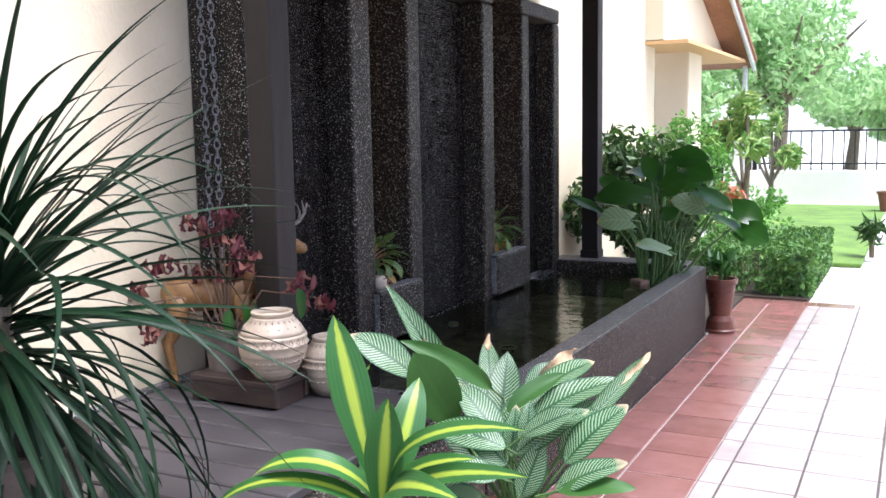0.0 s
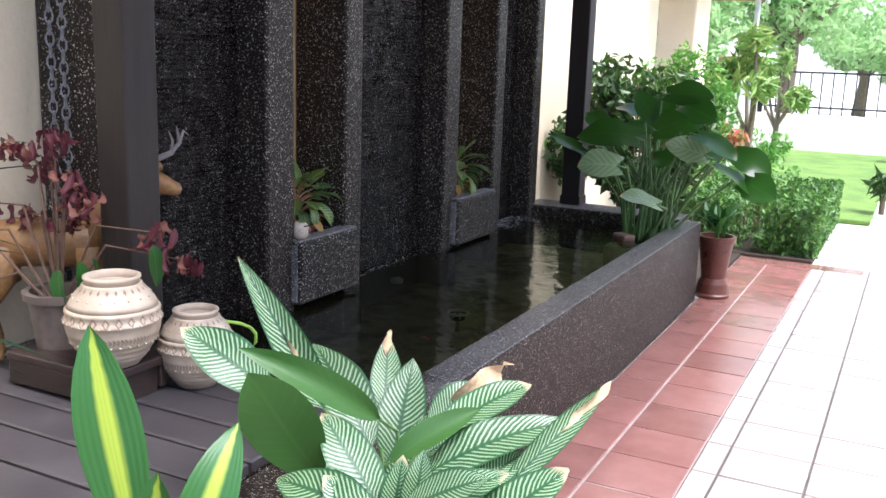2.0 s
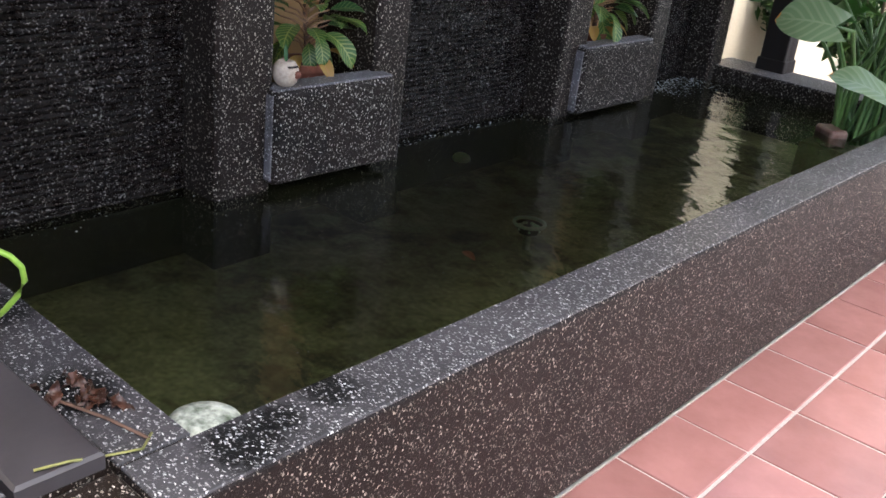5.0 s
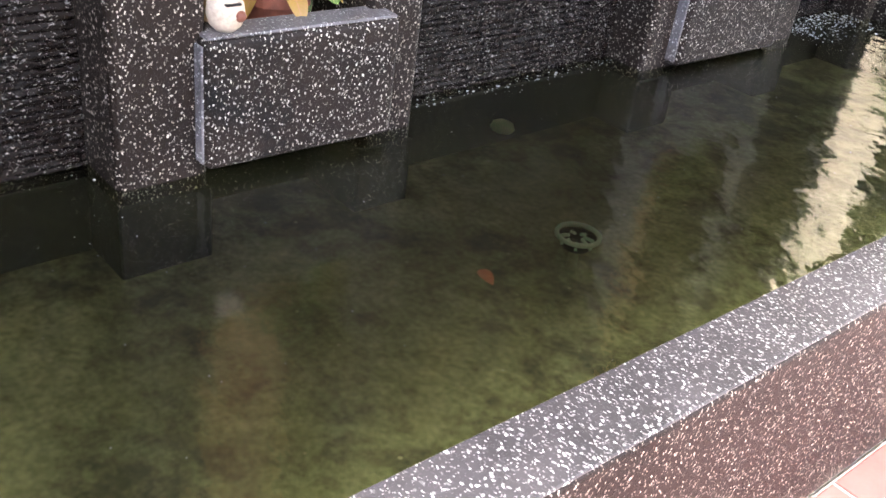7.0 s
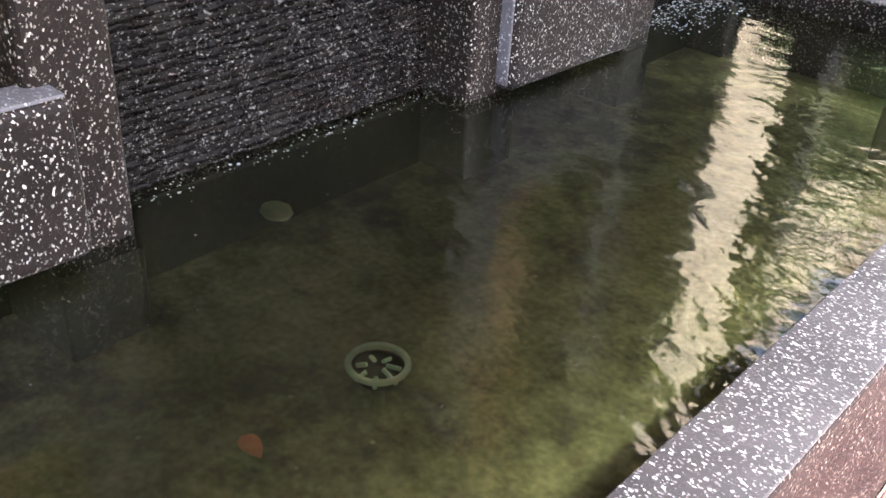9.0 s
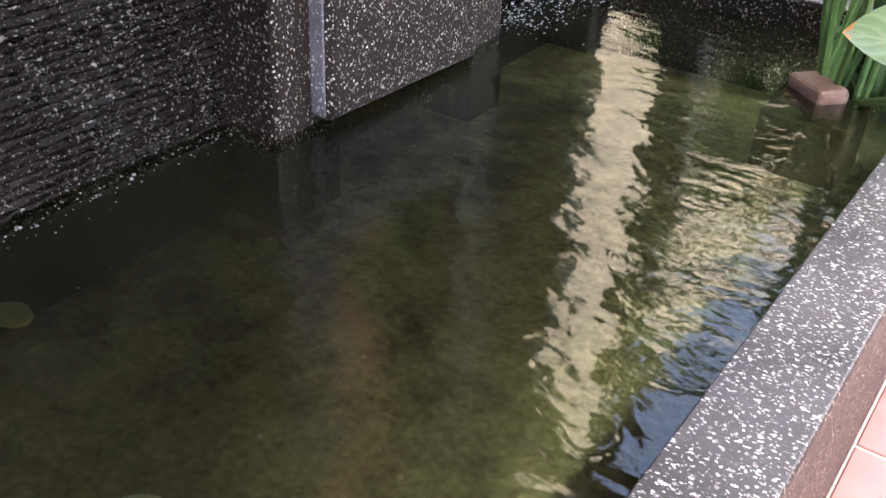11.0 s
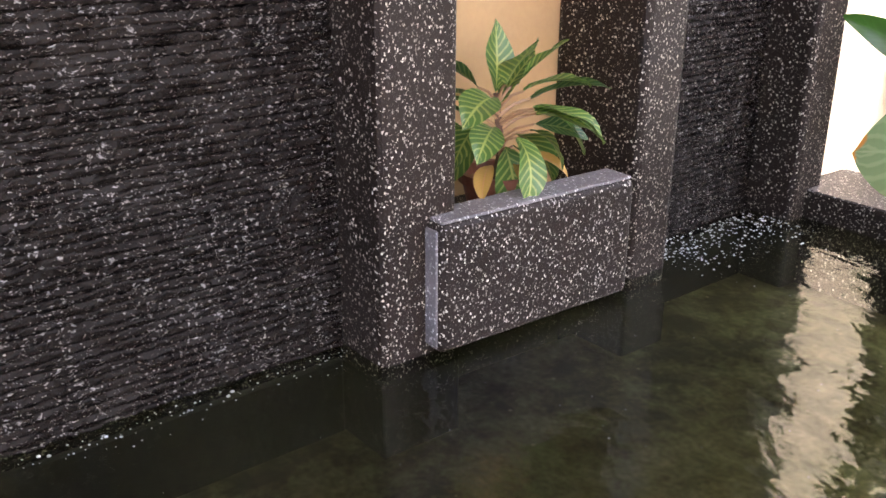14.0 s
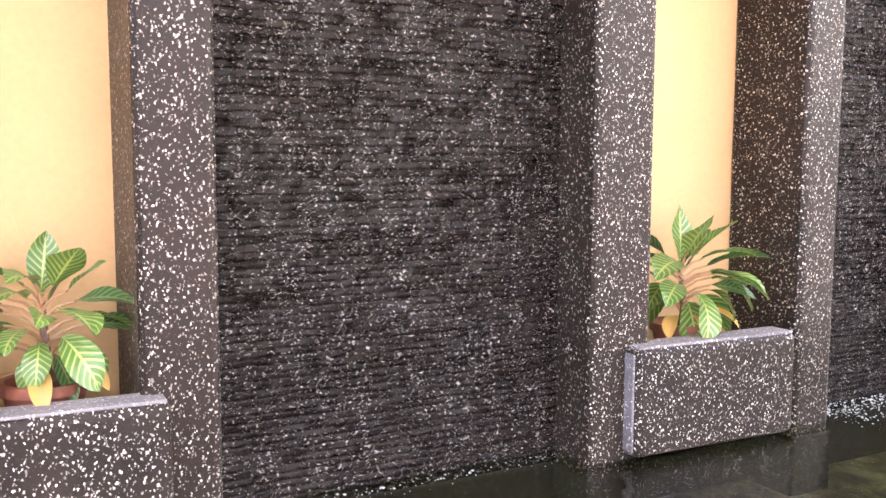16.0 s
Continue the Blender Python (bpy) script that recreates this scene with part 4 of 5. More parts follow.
# bubbles and splash where the falls meet the pond
rng = random.Random(12)
tiny = bmesh.new()
for (a, b), n in (((-1.09, -0.39), 30), ((0.32, 1.15), 130), ((1.98, 2.47), 520)):
    for k in range(n):
        p = BD @ Vector((-0.115 + abs(rng.gauss(0, 0.035 if n < 300 else 0.10)), rng.uniform(a, b), WATER))
        if p.x > -0.62:
            continue
        r = rng.uniform(0.0006, 0.0018 if n < 300 else 0.0027) if rng.random() < 0.92 else rng.uniform(0.002, 0.0035)
        bmesh.ops.create_icosphere(tiny, subdivisions=1, radius=r, matrix=Matrix.Translation(p) @ Matrix.Diagonal((1.3, 1.3, 0.7, 1)))
tagged(link("splash_bubbles", tiny, M_BUBBLE), "white bubbles and splash at the foot of the falls", "bubbles", kind="stuff")


# ---- things on the deck ----
bench = thing("low_plinth", "low dark-stained wooden plinth on the deck", "plinth", at=Matrix.Translation((-1.257, 2.862, DECK)))
part("top", box(-0.19, 0.19, -0.115, 0.095, 0.075, 0.1, 0.004), M_BENCH, bench)
part("front_board", box(-0.186, 0.186, -0.112, -0.09, 0.012, 0.0745, 0.003), M_BENCH, bench)
part("back_board", box(-0.186, 0.186, 0.07, 0.092, 0.012, 0.0745, 0.003), M_BENCH, bench)
for sx in (-0.176, 0.154):
    part("side_board", box(sx, sx + 0.022, -0.088, 0.068, 0.0, 0.0745, 0.003), M_BENCH, bench)


def jar(x, y, z, s, tall, label):
    """A stamped jar: narrow foot, ribbed bands, raised beads round belly and shoulder, short collar."""
    t = thing("ceramic_jar", label, "jar", "stamped jars", at=Matrix.Translation((x, y, z)) @ Matrix.Diagonal((s, s, s * tall, 1)))
    foot = [(0.001, 0.0), (0.062, 0.0), (0.066, 0.005), (0.078, 0.02), (0.0805, 0.021), (0.0805, 0.026), (0.087, 0.032), (0.0895, 0.033), (0.0895, 0.038), (0.098, 0.05), (0.1, 0.051), (0.1, 0.056), (0.106, 0.064)]
    belly = [(0.109, 0.066), (0.109, 0.072), (0.1135, 0.078), (0.119, 0.098), (0.1205, 0.118), (0.1235, 0.121), (0.1235, 0.127), (0.1205, 0.130), (0.1185, 0.145), (0.1205, 0.148), (0.1195, 0.154), (0.115, 0.158)]
    upper = [(0.108, 0.172), (0.092, 0.195), (0.076, 0.212), (0.0765, 0.215), (0.071, 0.219)]
    part("body", lathe(foot + belly, 56), M_POT, t, smooth=True)
    part("shoulder", lathe([belly[-1]] + upper + [(0.066, 0.214), (0.09, 0.18), (0.105, 0.158)], 56), M_POT, t, smooth=True)
    part("rim", lathe([(0.070, 0.217), (0.070, 0.228), (0.073, 0.231), (0.0725, 0.236), (0.066, 0.238), (0.061, 0.235), (0.060, 0.215), (0.064, 0.213)], 56), M_POT, t, smooth=True)
    bead = lathe([(0.0005, -0.003), (0.003, -0.0015), (0.0035, 0.0), (0.0025, 0.002), (0.0005, 0.003)], 8)
    bead_me = bpy.data.meshes.new("bead")
    bead.to_mesh(bead_me)
    bead.free()
    bead_me.materials.append(M_POT)
    for count, br, bz in ((30, 0.1105, 0.069), (30, 0.1235, 0.124), (18, 0.099, 0.186)):
        for i in range(count):
            a = 2 * math.pi * i / count
            o = new("bead", bead_me)
            o.parent = t
            o.matrix_basis = Matrix.Translation((br * math.cos(a), br * math.sin(a), bz))
    return t


jar(-1.135, 2.835, DECK + 0.1, 1.0, 1.0, "large cream stamped ceramic jar on the plinth")
jar(-1.035, 3.035, DECK, 0.86, 1.06, "smaller cream stamped ceramic jar on the deck")


def plain_pot(x, y, z, r0, r1, h, material, label, name="flower_pot", lip=True):
    t = thing(name, label, "pot", at=Matrix.Translation((x, y, z)))
    prof = [(0.001, 0), (r0, 0), (r1 - 0.006, h * 0.86)] + ([(r1 + 0.006, h * 0.865), (r1 + 0.008, h)] if lip else [(r1, h)]) + [(r1 - 0.012, h), (r1 - 0.016, h * 0.85), (r0 * 0.9, 0.02), (0.001, 0.02)]
    part("body", lathe(prof, 44), material, t, smooth=False)
    part("soil", lathe([(0.001, h * 0.78), (r1 - 0.02, h * 0.78), (r1 - 0.02, h * 0.8), (0.001, h * 0.82)], 24), M_SOIL, t)
    return t


plain_pot(-1.375, 2.872, DECK + 0.1, 0.066, 0.09, 0.155, M_TAUPE, "taupe flower pot of a withered plant on the plinth")

# withered red plant
wither = thing("withered_plant", "half-dead potted plant with hanging dark red shrivelled leaves", "potted plant")
rng = random.Random(8)
limp = [leaf_mesh("limp_leaf", rng.uniform(0.045, 0.08), 0.027, rng.uniform(0.6, 2.2), rng.uniform(0.5, 1.0), M_WITHER if k % 3 else M_WITHER_PALE, wave=0.25, twist=rng.uniform(-1.5, 1.5), seed=k, n=8) for k in range(9)]
fresh = [leaf_mesh("green_leaf", 0.12, 0.05, 0.5, 0.35, M_GREENLEAF, seed=k, n=10) for k in range(2)]
bp = Vector((-1.375, 2.872, DECK + 0.23))
ends = [(-0.13, -0.02, 0.42), (-0.22, -0.08, 0.26), (-0.30, -0.14, 0.17), (0.02, 0.0, 0.44), (0.07, 0.02, 0.34), (-0.07, 0.04, 0.36), (-0.16, 0.02, 0.22), (0.0, 0.05, 0.22), (-0.34, -0.2, 0.10), (-0.2, -0.16, 0.02), (0.26, 0.10, 0.20), (0.33, 0.12, 0.13), (0.1, 0.0, 0.28)]
for e in ends:
    tip = bp + Vector(e)
    midp = bp + Vector((e[0] * 0.4, e[1] * 0.4, e[2] * 0.75 + 0.06))
    part("twig", tube([bp + Vector((0, 0, -0.05)), midp, tip], [0.005, 0.0035, 0.002], 5), M_TWIG, wither)
    for k in range(12):
        q = tip + Vector((rng.gauss(0, 0.025), rng.gauss(0, 0.025), rng.uniform(-0.01, 0.03)))
        put_leaf(rng.choice(limp), wither, aim(q, rng.uniform(0, 360), rng.uniform(-95, -45), rng.uniform(-60, 60)), "limp_leaf")
for e, az in (((0.10, -0.02, 0.12), 20), ((0.13, 0.0, 0.13), 60), ((0.27, 0.08, 0.17), 0), ((0.06, -0.05, 0.10), -60)):
    put_leaf(rng.choice(fresh), wither, aim(bp + Vector(e), az, -75, 20), "green_leaf")

# deer statue behind the pillar: one plain mesh
bm = bmesh.new()
dx, dy = -1.467, 2.848
hip, chest = Vector((-1.615, 2.90, 0.885)), Vector((-1.415, 3.03, 0.885))
way = (chest - hip).normalized()
tube([hip - way * 0.07 + Vector((0, 0, 0.0)), hip - way * 0.04, hip + way * 0.02, hip.lerp(chest, 0.5) + Vector((0, 0, -0.005)), chest, chest + way * 0.05], [0.02, 0.058, 0.072, 0.064, 0.072, 0.03], 16, bm)
tube([chest + Vector((0, 0, -0.01)), chest + Vector((0.03, 0.04, 0.08)), (dx + 0.105, dy + 0.285, 1.03), (dx + 0.115, dy + 0.30, 1.07)], [0.07, 0.052, 0.042, 0.032], 14, bm)
tube([(dx + 0.10, dy + 0.28, 1.07), (dx + 0.13, dy + 0.315, 1.068), (dx + 0.155, dy + 0.345, 1.052), (dx + 0.18, dy + 0.375, 1.036), (dx + 0.192, dy + 0.39, 1.03), (dx + 0.197, dy + 0.395, 1.028)], [0.022, 0.040, 0.034, 0.024, 0.019, 0.008], 12, bm)
for sx in (-0.03, 0.035):
    tube([(dx + 0.12 + sx, dy + 0.30, 1.09), (dx + 0.12 + 1.9 * sx, dy + 0.315, 1.108), (dx + 0.12 + 2.5 * sx, dy + 0.30, 1.118)], [0.011, 0.017, 0.004], 8, bm)
side = Vector((-way.y, way.x, 0))
for foot, bend in ((hip + side * 0.035, -0.05), (hip - side * 0.035, -0.03), (chest + side * 0.03, 0.01), (chest - side * 0.03, 0.015)):
    tube([foot, foot + way * bend * 0.2 + Vector((0, 0, -0.11)), foot + way * bend * 1.5 + Vector((0, 0, -0.19)), foot + way * bend + Vector((0, 0, -0.29)), Vector((foot.x, foot.y, DECK + 0.035)) + way * bend, Vector((foot.x, foot.y, DECK + 0.012)) + way * bend], [0.05, 0.034, 0.016, 0.013, 0.013, 0.019], 10, bm)
split = len(bm.faces)
for sx in (-1, 1):
    base = Vector((dx + 0.12, dy + 0.30, 1.08))
    pts = [base + Vector((sx * 0.02, 0.0, 0.0)), base + Vector((sx * 0.035, 0.005, 0.035)), base + Vector((sx * 0.060, 0.075, 0.062)), base + Vector((sx * 0.066, 0.105, 0.090)), base + Vector((sx * 0.055, 0.105, 0.140))]
    tube(pts, [0.012, 0.010, 0.009, 0.007, 0.002], 7, bm)
    tube([pts[2], pts[2] + Vector((0, 0.008, 0.035)), pts[2] + Vector((0, -0.008, 0.065))], [0.006, 0.004, 0.0015], 6, bm)
    tube([pts[3], pts[3] + Vector((0, 0.018, 0.035)), pts[3] + Vector((0, 0.04, 0.02))], [0.005, 0.004, 0.0015], 6, bm)
bm.faces.ensure_lookup_table()
for f in bm.faces[split:]:
    f.material_index = 1
deer = tagged(link("deer_statue", bm, M_DEER, smooth=True), "brown painted deer statue with grey antlers on the deck", "statue")
deer.data.materials.append(M_ANTLER)

# ---- near plants ----
cal_pot = plain_pot(-0.07, 2.52, 0, 0.13, 0.17, 0.42, M_TERRA, "clay pot of the striped plant beside the deck")
cal = thing("striped_plant", "bushy potted plant with white pinstriped green leaves, tips drying brown", "potted plant")
CROOT = (-0.07, 2.52, 0.38)


def striped(base, tip, width, droop, face=(0.45, -0.72, 0.52), plain=False, fold=0.2, wave=0.04, twist=0.0, peak=0.45):
    span_leaf(cal, base, tip, width, droop, M_CAL_BACK if plain else M_CAL, face, "plain_leaf" if plain else "striped_leaf", peak, fold, wave, twist, 0.0, CROOT)


striped((-0.325, 2.620, 0.740), (-0.530, 2.605, 1.032), 0.085, 0.25, (0.6, -0.6, 0.3), fold=0.55, peak=0.32)
striped((-0.405, 2.550, 0.780), (-0.591, 2.500, 0.899), 0.105, 0.5, (0.5, -0.6, 0.6))
striped((-0.196, 2.620, 0.745), (-0.376, 2.420, 0.915), 0.075, 0.6, (0.6, -0.4, 0.35), plain=True, fold=0.5)
striped((-0.240, 2.500, 0.650), (-0.300, 2.350, 0.900), 0.135, 0.35, (0.5, -0.85, 0.1), plain=True, fold=0.12, peak=0.6)
striped((-0.244, 2.720, 0.690), (-0.316, 2.855, 0.834), 0.070, 0.2, (0.5, -0.7, 0.5))
striped((-0.200, 2.680, 0.610), (-0.231, 2.820, 0.808), 0.105, 0.3, (0.35, -0.8, 0.5))
striped((-0.115, 2.680, 0.725), (-0.045, 2.780, 0.805), 0.085, 0.3, (0.0, -0.8, 0.6))
striped((-0.065, 2.610, 0.735), (0.050, 2.800, 0.813), 0.090, 0.6, (-0.1, -0.7, 0.75))
striped((-0.040, 2.515, 0.705), (0.168, 2.690, 0.798), 0.095, 0.7, (-0.1, -0.65, 0.8))
striped((0.095, 2.540, 0.690), (0.226, 2.750, 0.862), 0.055, 0.15, (0.3, -0.75, 0.5), fold=0.5)
striped((0.085, 2.445, 0.625), (0.220, 2.550, 0.770), 0.100, 0.5, (-0.3, -0.8, 0.5))
striped((-0.235, 2.660, 0.660), (-0.463, 2.780, 0.815), 0.115, 0.5, (0.5, -0.6, 0.6))
striped((-0.087, 2.450, 0.650), (-0.250, 2.500, 0.790), 0.095, 0.4, (0.6, -0.6, 0.5))
striped((-0.100, 2.500, 0.725), (0.028, 2.605, 0.820), 0.060, 0.5, (-0.2, -0.8, 0.3), plain=True, fold=0.4)
striped((-0.070, 2.580, 0.715), (0.020, 2.670, 0.765), 0.065, 0.5, (-0.1, -0.7, 0.7))
striped((0.060, 2.490, 0.700), (0.112, 2.625, 0.748), 0.065, 0.4, (0.0, -0.8, 0.6))
striped((-0.027, 2.450, 0.640), (-0.031, 2.500, 0.765), 0.060, 0.3)
striped((-0.068, 2.450, 0.620), (-0.062, 2.480, 0.755), 0.060, 0.3)
striped((-0.010, 2.400, 0.700), (0.118, 2.450, 0.770), 0.075, 0.5, (-0.1, -0.7, 0.7))
striped((-0.040, 2.420, 0.640), (0.130, 2.500, 0.762), 0.090, 0.7, (-0.2, -0.75, 0.65))
striped((0.080, 2.380, 0.575), (0.256, 2.420, 0.665), 0.080, 0.6, (-0.1, -0.6, 0.8))
striped((0.100, 2.360, 0.585), (0.283, 2.400, 0.610), 0.065, 0.5, (0.0, -0.5, 0.85), plain=True)
striped((-0.011, 2.380, 0.540), (0.036, 2.420, 0.690), 0.080, 0.3)
striped((-0.056, 2.400, 0.660), (-0.280, 2.400, 0.690), 0.095, 0.9, (0.3, -0.6, 0.75))
striped((-0.062, 2.360, 0.595), (-0.232, 2.300, 0.620), 0.080, 0.8, (0.3, -0.6, 0.75))
striped((-0.056, 2.400, 0.615), (-0.175, 2.400, 0.722), 0.085, 0.4)
striped((-0.150, 2.600, 0.560), (-0.130, 2.700, 0.740), 0.095, 0.4)
striped((0.020, 2.590, 0.580), (0.110, 2.700, 0.720), 0.090, 0.5)
striped((-0.200, 2.540, 0.540), (-0.330, 2.560, 0.690), 0.095, 0.5)
striped((-0.110, 2.380, 0.500), (-0.190, 2.270, 0.560), 0.085, 0.7, (0.2, -0.6, 0.8))
striped((0.020, 2.360, 0.500), (0.120, 2.260, 0.540), 0.085, 0.7, (0.2, -0.6, 0.8))
striped((-0.180, 2.440, 0.520), (-0.300, 2.360, 0.590), 0.090, 0.6, (0.2, -0.6, 0.8))
# withered ends: crumpled tan blades
for base, tip, w in (((-0.095, 2.715, 0.755), (-0.012, 2.825, 0.838), 0.06), ((-0.300, 2.825, 0.800), (-0.318, 2.858, 0.845), 0.025), ((-0.420, 2.613, 0.885), (-0.360, 2.612, 0.770), 0.035), ((0.165, 2.655, 0.785), (0.228, 2.752, 0.866), 0.022)):
    span_leaf(cal, base, tip, w, 0.5, M_DRYLEAF, (0.3, -0.85, 0.45), "dry_tip", 0.5, 0.6, 0.30, 0.9)

drac_pot = plain_pot(-0.215, 2.04, 0, 0.13, 0.165, 0.36, M_TERRA, "clay pot of the yellow-banded plant beside the deck")
drac = thing("banded_plant", "potted plant with long arching leaves banded yellow-green", "potted plant")
part("cane", tube([(-0.215, 2.04, 0.28), (-0.218, 2.04, 0.45), (-0.215, 2.04, 0.64)], [0.024, 0.021, 0.018], 10), M_BARK, drac)


def banded(base, tip, width, droop, face=(0.45, -0.72, 0.52), fold=0.14, twist=0.0, peak=0.42):
    span_leaf(drac, base, tip, width, droop, M_DRAC, face, "banded_leaf", peak, fold, 0.045, twist)


banded((-0.235, 2.045, 0.640), (-0.345, 2.050, 1.055), 0.098, 0.22, (0.5, -0.85, 0.15), peak=0.6)
banded((-0.209, 2.020, 0.590), (-0.172, 2.000, 0.889), 0.092, 0.25, (0.4, -0.9, 0.1), peak=0.55)
banded((-0.215, 2.070, 0.640), (-0.200, 2.200, 0.885), 0.085, 0.9, (0.5, -0.75, 0.3), peak=0.5)
banded((-0.225, 2.035, 0.620), (-0.489, 1.900, 0.700), 0.070, 2.2, (0.1, -0.35, 0.93))
banded((-0.222, 2.025, 0.600), (-0.572, 1.850, 0.630), 0.056, 1.9, (0.1, -0.35, 0.93))
banded((-0.195, 2.045, 0.660), (0.162, 1.950, 0.887), 0.056, 1.6, (0.1, -0.55, 0.83))
banded((-0.200, 2.045, 0.630), (0.037, 2.000, 0.785), 0.056, 1.3, (0.1, -0.55, 0.83))
banded((-0.195, 2.030, 0.610), (0.194, 1.900, 0.808), 0.062, 1.2, (0.0, -0.6, 0.8))
banded((-0.195, 2.020, 0.620), (0.068, 1.850, 0.758), 0.078, 1.4, (0.1, -0.6, 0.8))
banded((-0.220, 2.020, 0.590), (-0.330, 1.840, 0.600), 0.080, 1.5, (0.1, -0.5, 0.85))
banded((-0.200, 2.070, 0.610), (-0.060, 2.280, 0.640), 0.075, 1.3, (0.1, 0.4, 0.9))
banded((-0.230, 2.060, 0.610), (-0.390, 2.230, 0.660), 0.075, 1.4, (-0.2, 0.3, 0.9))
banded((-0.212, 2.010, 0.570), (-0.130, 1.800, 0.560), 0.080, 1.3, (0.1, -0.5, 0.85))

spike = thing("spiky_plant", "large spiky plant with long narrow dark green leaves on the deck", "potted plant")
sp = Vector((-0.93, 1.60, DECK))
part("pot", lathe([(0.001, 0), (0.13, 0), (0.17, 0.26), (0.18, 0.28), (0.15, 0.28), (0.13, 0.2), (0.001, 0.2)], 36), M_TAUPE, spike)
spike.children[0].matrix_basis = Matrix.Translation(sp)
part("trunk", tube([sp + Vector((0, 0, 0.15)), sp + Vector((0.01, 0, 0.4)), sp + Vector((0, 0, 0.66))], [0.035, 0.03, 0.03], 10), M_BARK, spike)
sm = [leaf_mesh("spiky_leaf", 0.76, 0.027, d, 0.35, M_SPIKE, peak=0.25, twist=tw, seed=k, n=14) for k, (d, tw) in enumerate(((0.45, 0.2), (1.0, -0.2), (1.6, 0.3), (2.1, 0.1), (0.75, -0.3)))]
rng = random.Random(23)
for k in range(215):
    h = rng.random()
    el = 88 - 120 * h + rng.uniform(-12, 12)
    me_k = sm[min(4, int(rng.random() * 5))] if h < 0.6 else sm[rng.choice((1, 2, 3))]
    put_leaf(me_k, spike, aim(sp + Vector((0, 0, 0.68 - 0.3 * h)), rng.uniform(0, 360), el, rng.uniform(-40, 40), rng.uniform(0.7, 1.1)))

# ---- plants in the planters ----
def croton(x, y, z, seed, size, label):
    t = thing("croton", label, "potted plant", "plants in the planters", at=Matrix.Translation((x, y, z)))
    part("pot", lathe([(0.001, 0), (0.055, 0), (0.072, 0.075), (0.08, 0.075), (0.08, 0.095), (0.068, 0.095), (0.062, 0.075), (0.001, 0.075)], 32), M_TERRA, t, "clay pot")
    rng = random.Random(seed)
    ms = [leaf_mesh("croton_leaf", 0.13, 0.07, d, 0.26, M_CROT, peak=0.52, wave=0.06, twist=tw, seed=k, n=10) for k, (d, tw) in enumerate(((0.25, 0.2), (0.9, -0.3), (1.25, 0.3)))]
    md = leaf_mesh("dark_croton_leaf", 0.14, 0.058, 0.7, 0.3, M_CROT_D, peak=0.5, wave=0.05, twist=0.2, seed=9, n=10)
    my = leaf_mesh("yellow_leaf", 0.10, 0.042, 1.1, 0.3, M_CROT_Y, peak=0.5, seed=7, n=10)
    top = Vector((-0.01, 0.0, 0.25))
    part("stem", tube([(0, 0, 0.06), (0.006, 0.004, 0.13), top], [0.012, 0.010, 0.006], 8), M_TWIG, t)
    for k in range(23):
        h = k / 22
        el = 44 - 72 * h + rng.uniform(-14, 14)
        az = -25 + 105 * math.sin(k * 2.4) + rng.uniform(-20, 20)
        reach = 0.03 + 0.045 * math.sin(math.pi * h)
        c0 = Vector((0, 0, 0.24 - 0.13 * h))
        at = c0 + Vector((reach * math.cos(radians(az)), reach * math.sin(radians(az)), 0.035))
        part("stalk", tube([c0, c0.lerp(at, 0.5) + Vector((0, 0, 0.008)), at], [0.004, 0.003, 0.0025], 5), M_CROTSTALK, t)
        me_k = md if k % 4 == 2 else ms[0 if el > 40 else (1 if el > 5 else 2)]
        put_leaf(me_k, t, aim(at, az, el, rng.uniform(-30, 30), rng.uniform(0.75, 1.1) * size))
    put_leaf(ms[0], t, aim(top, 120, 82, 60, 1.0 * size))
    put_leaf(ms[0], t, aim(top + Vector((0, 0.01, -0.02)), 60, 62, 20, 0.85 * size))
    for az, el, hz in ((352, -8, 0.125), (305, 4, 0.12), (40, 6, 0.13)):
        put_leaf(my, t, aim((0.06 * math.cos(radians(az)), 0.06 * math.sin(radians(az)), hz), az, el, 10, 1.0))
    return t


croton(-1.62, 4.32, 0.638, 3, 0.9, "variegated croton with green and yellow veined leaves in a clay pot")
croton(-1.63, 5.82, 0.626, 5, 1.1, "variegated croton with yellowing lower leaves in a clay pot")
face = thing("small_pot", "small round cream clay pot with dark dabs and a spout", "ornament", at=Matrix.Translation((-1.475, 4.135, 0.714)))
part("body", lathe([(0.001, 0), (0.018, 0), (0.03, 0.012), (0.036, 0.032), (0.033, 0.052), (0.022, 0.066), (0.016, 0.067), (0.016, 0.06), (0.001, 0.058)], 32), M_CLAYFACE, face, smooth=True)
part("dark_slot", box(0.024, 0.0345, -0.016, 0.016, 0.053, 0.0575, 0.002, 1), M_DARKWOOD, face)
part("snout", lathe([(0.001, -0.008), (0.009, -0.006), (0.011, 0.0), (0.007, 0.005), (0.001, 0.006)], 16), M_TERRA, face, "brown clay snout", smooth=True)
face.children[-1].matrix_basis = Matrix.Translation((0.034, 0, 0.02)) @ Euler((0, radians(90), 0)).to_matrix().to_4x4()
for yy in (-0.013, 0.013):
    part("dark_dab", lathe([(0.001, -0.003), (0.005, -0.003), (0.005, 0.003), (0.001, 0.003)], 12), M_TWIG, face)
    face.children[-1].matrix_basis = Matrix.Translation((0.0345, yy, 0.034)) @ Euler((0, radians(90), 0)).to_matrix().to_4x4()
put_leaf(leaf_mesh("shoot", 0.05, 0.012, 0.3, 0.3, M_GREENLEAF, n=6), face, aim((0, 0, 0.06), 150, 80), "shoot")

# ---- pond corner plant ----
phil = thing("elephant_ear", "large elephant-ear plant with broad dark glossy leaves in the pond corner", "plant")
proot = Vector((-0.72, 6.56, 0.40))
rng = random.Random(4)


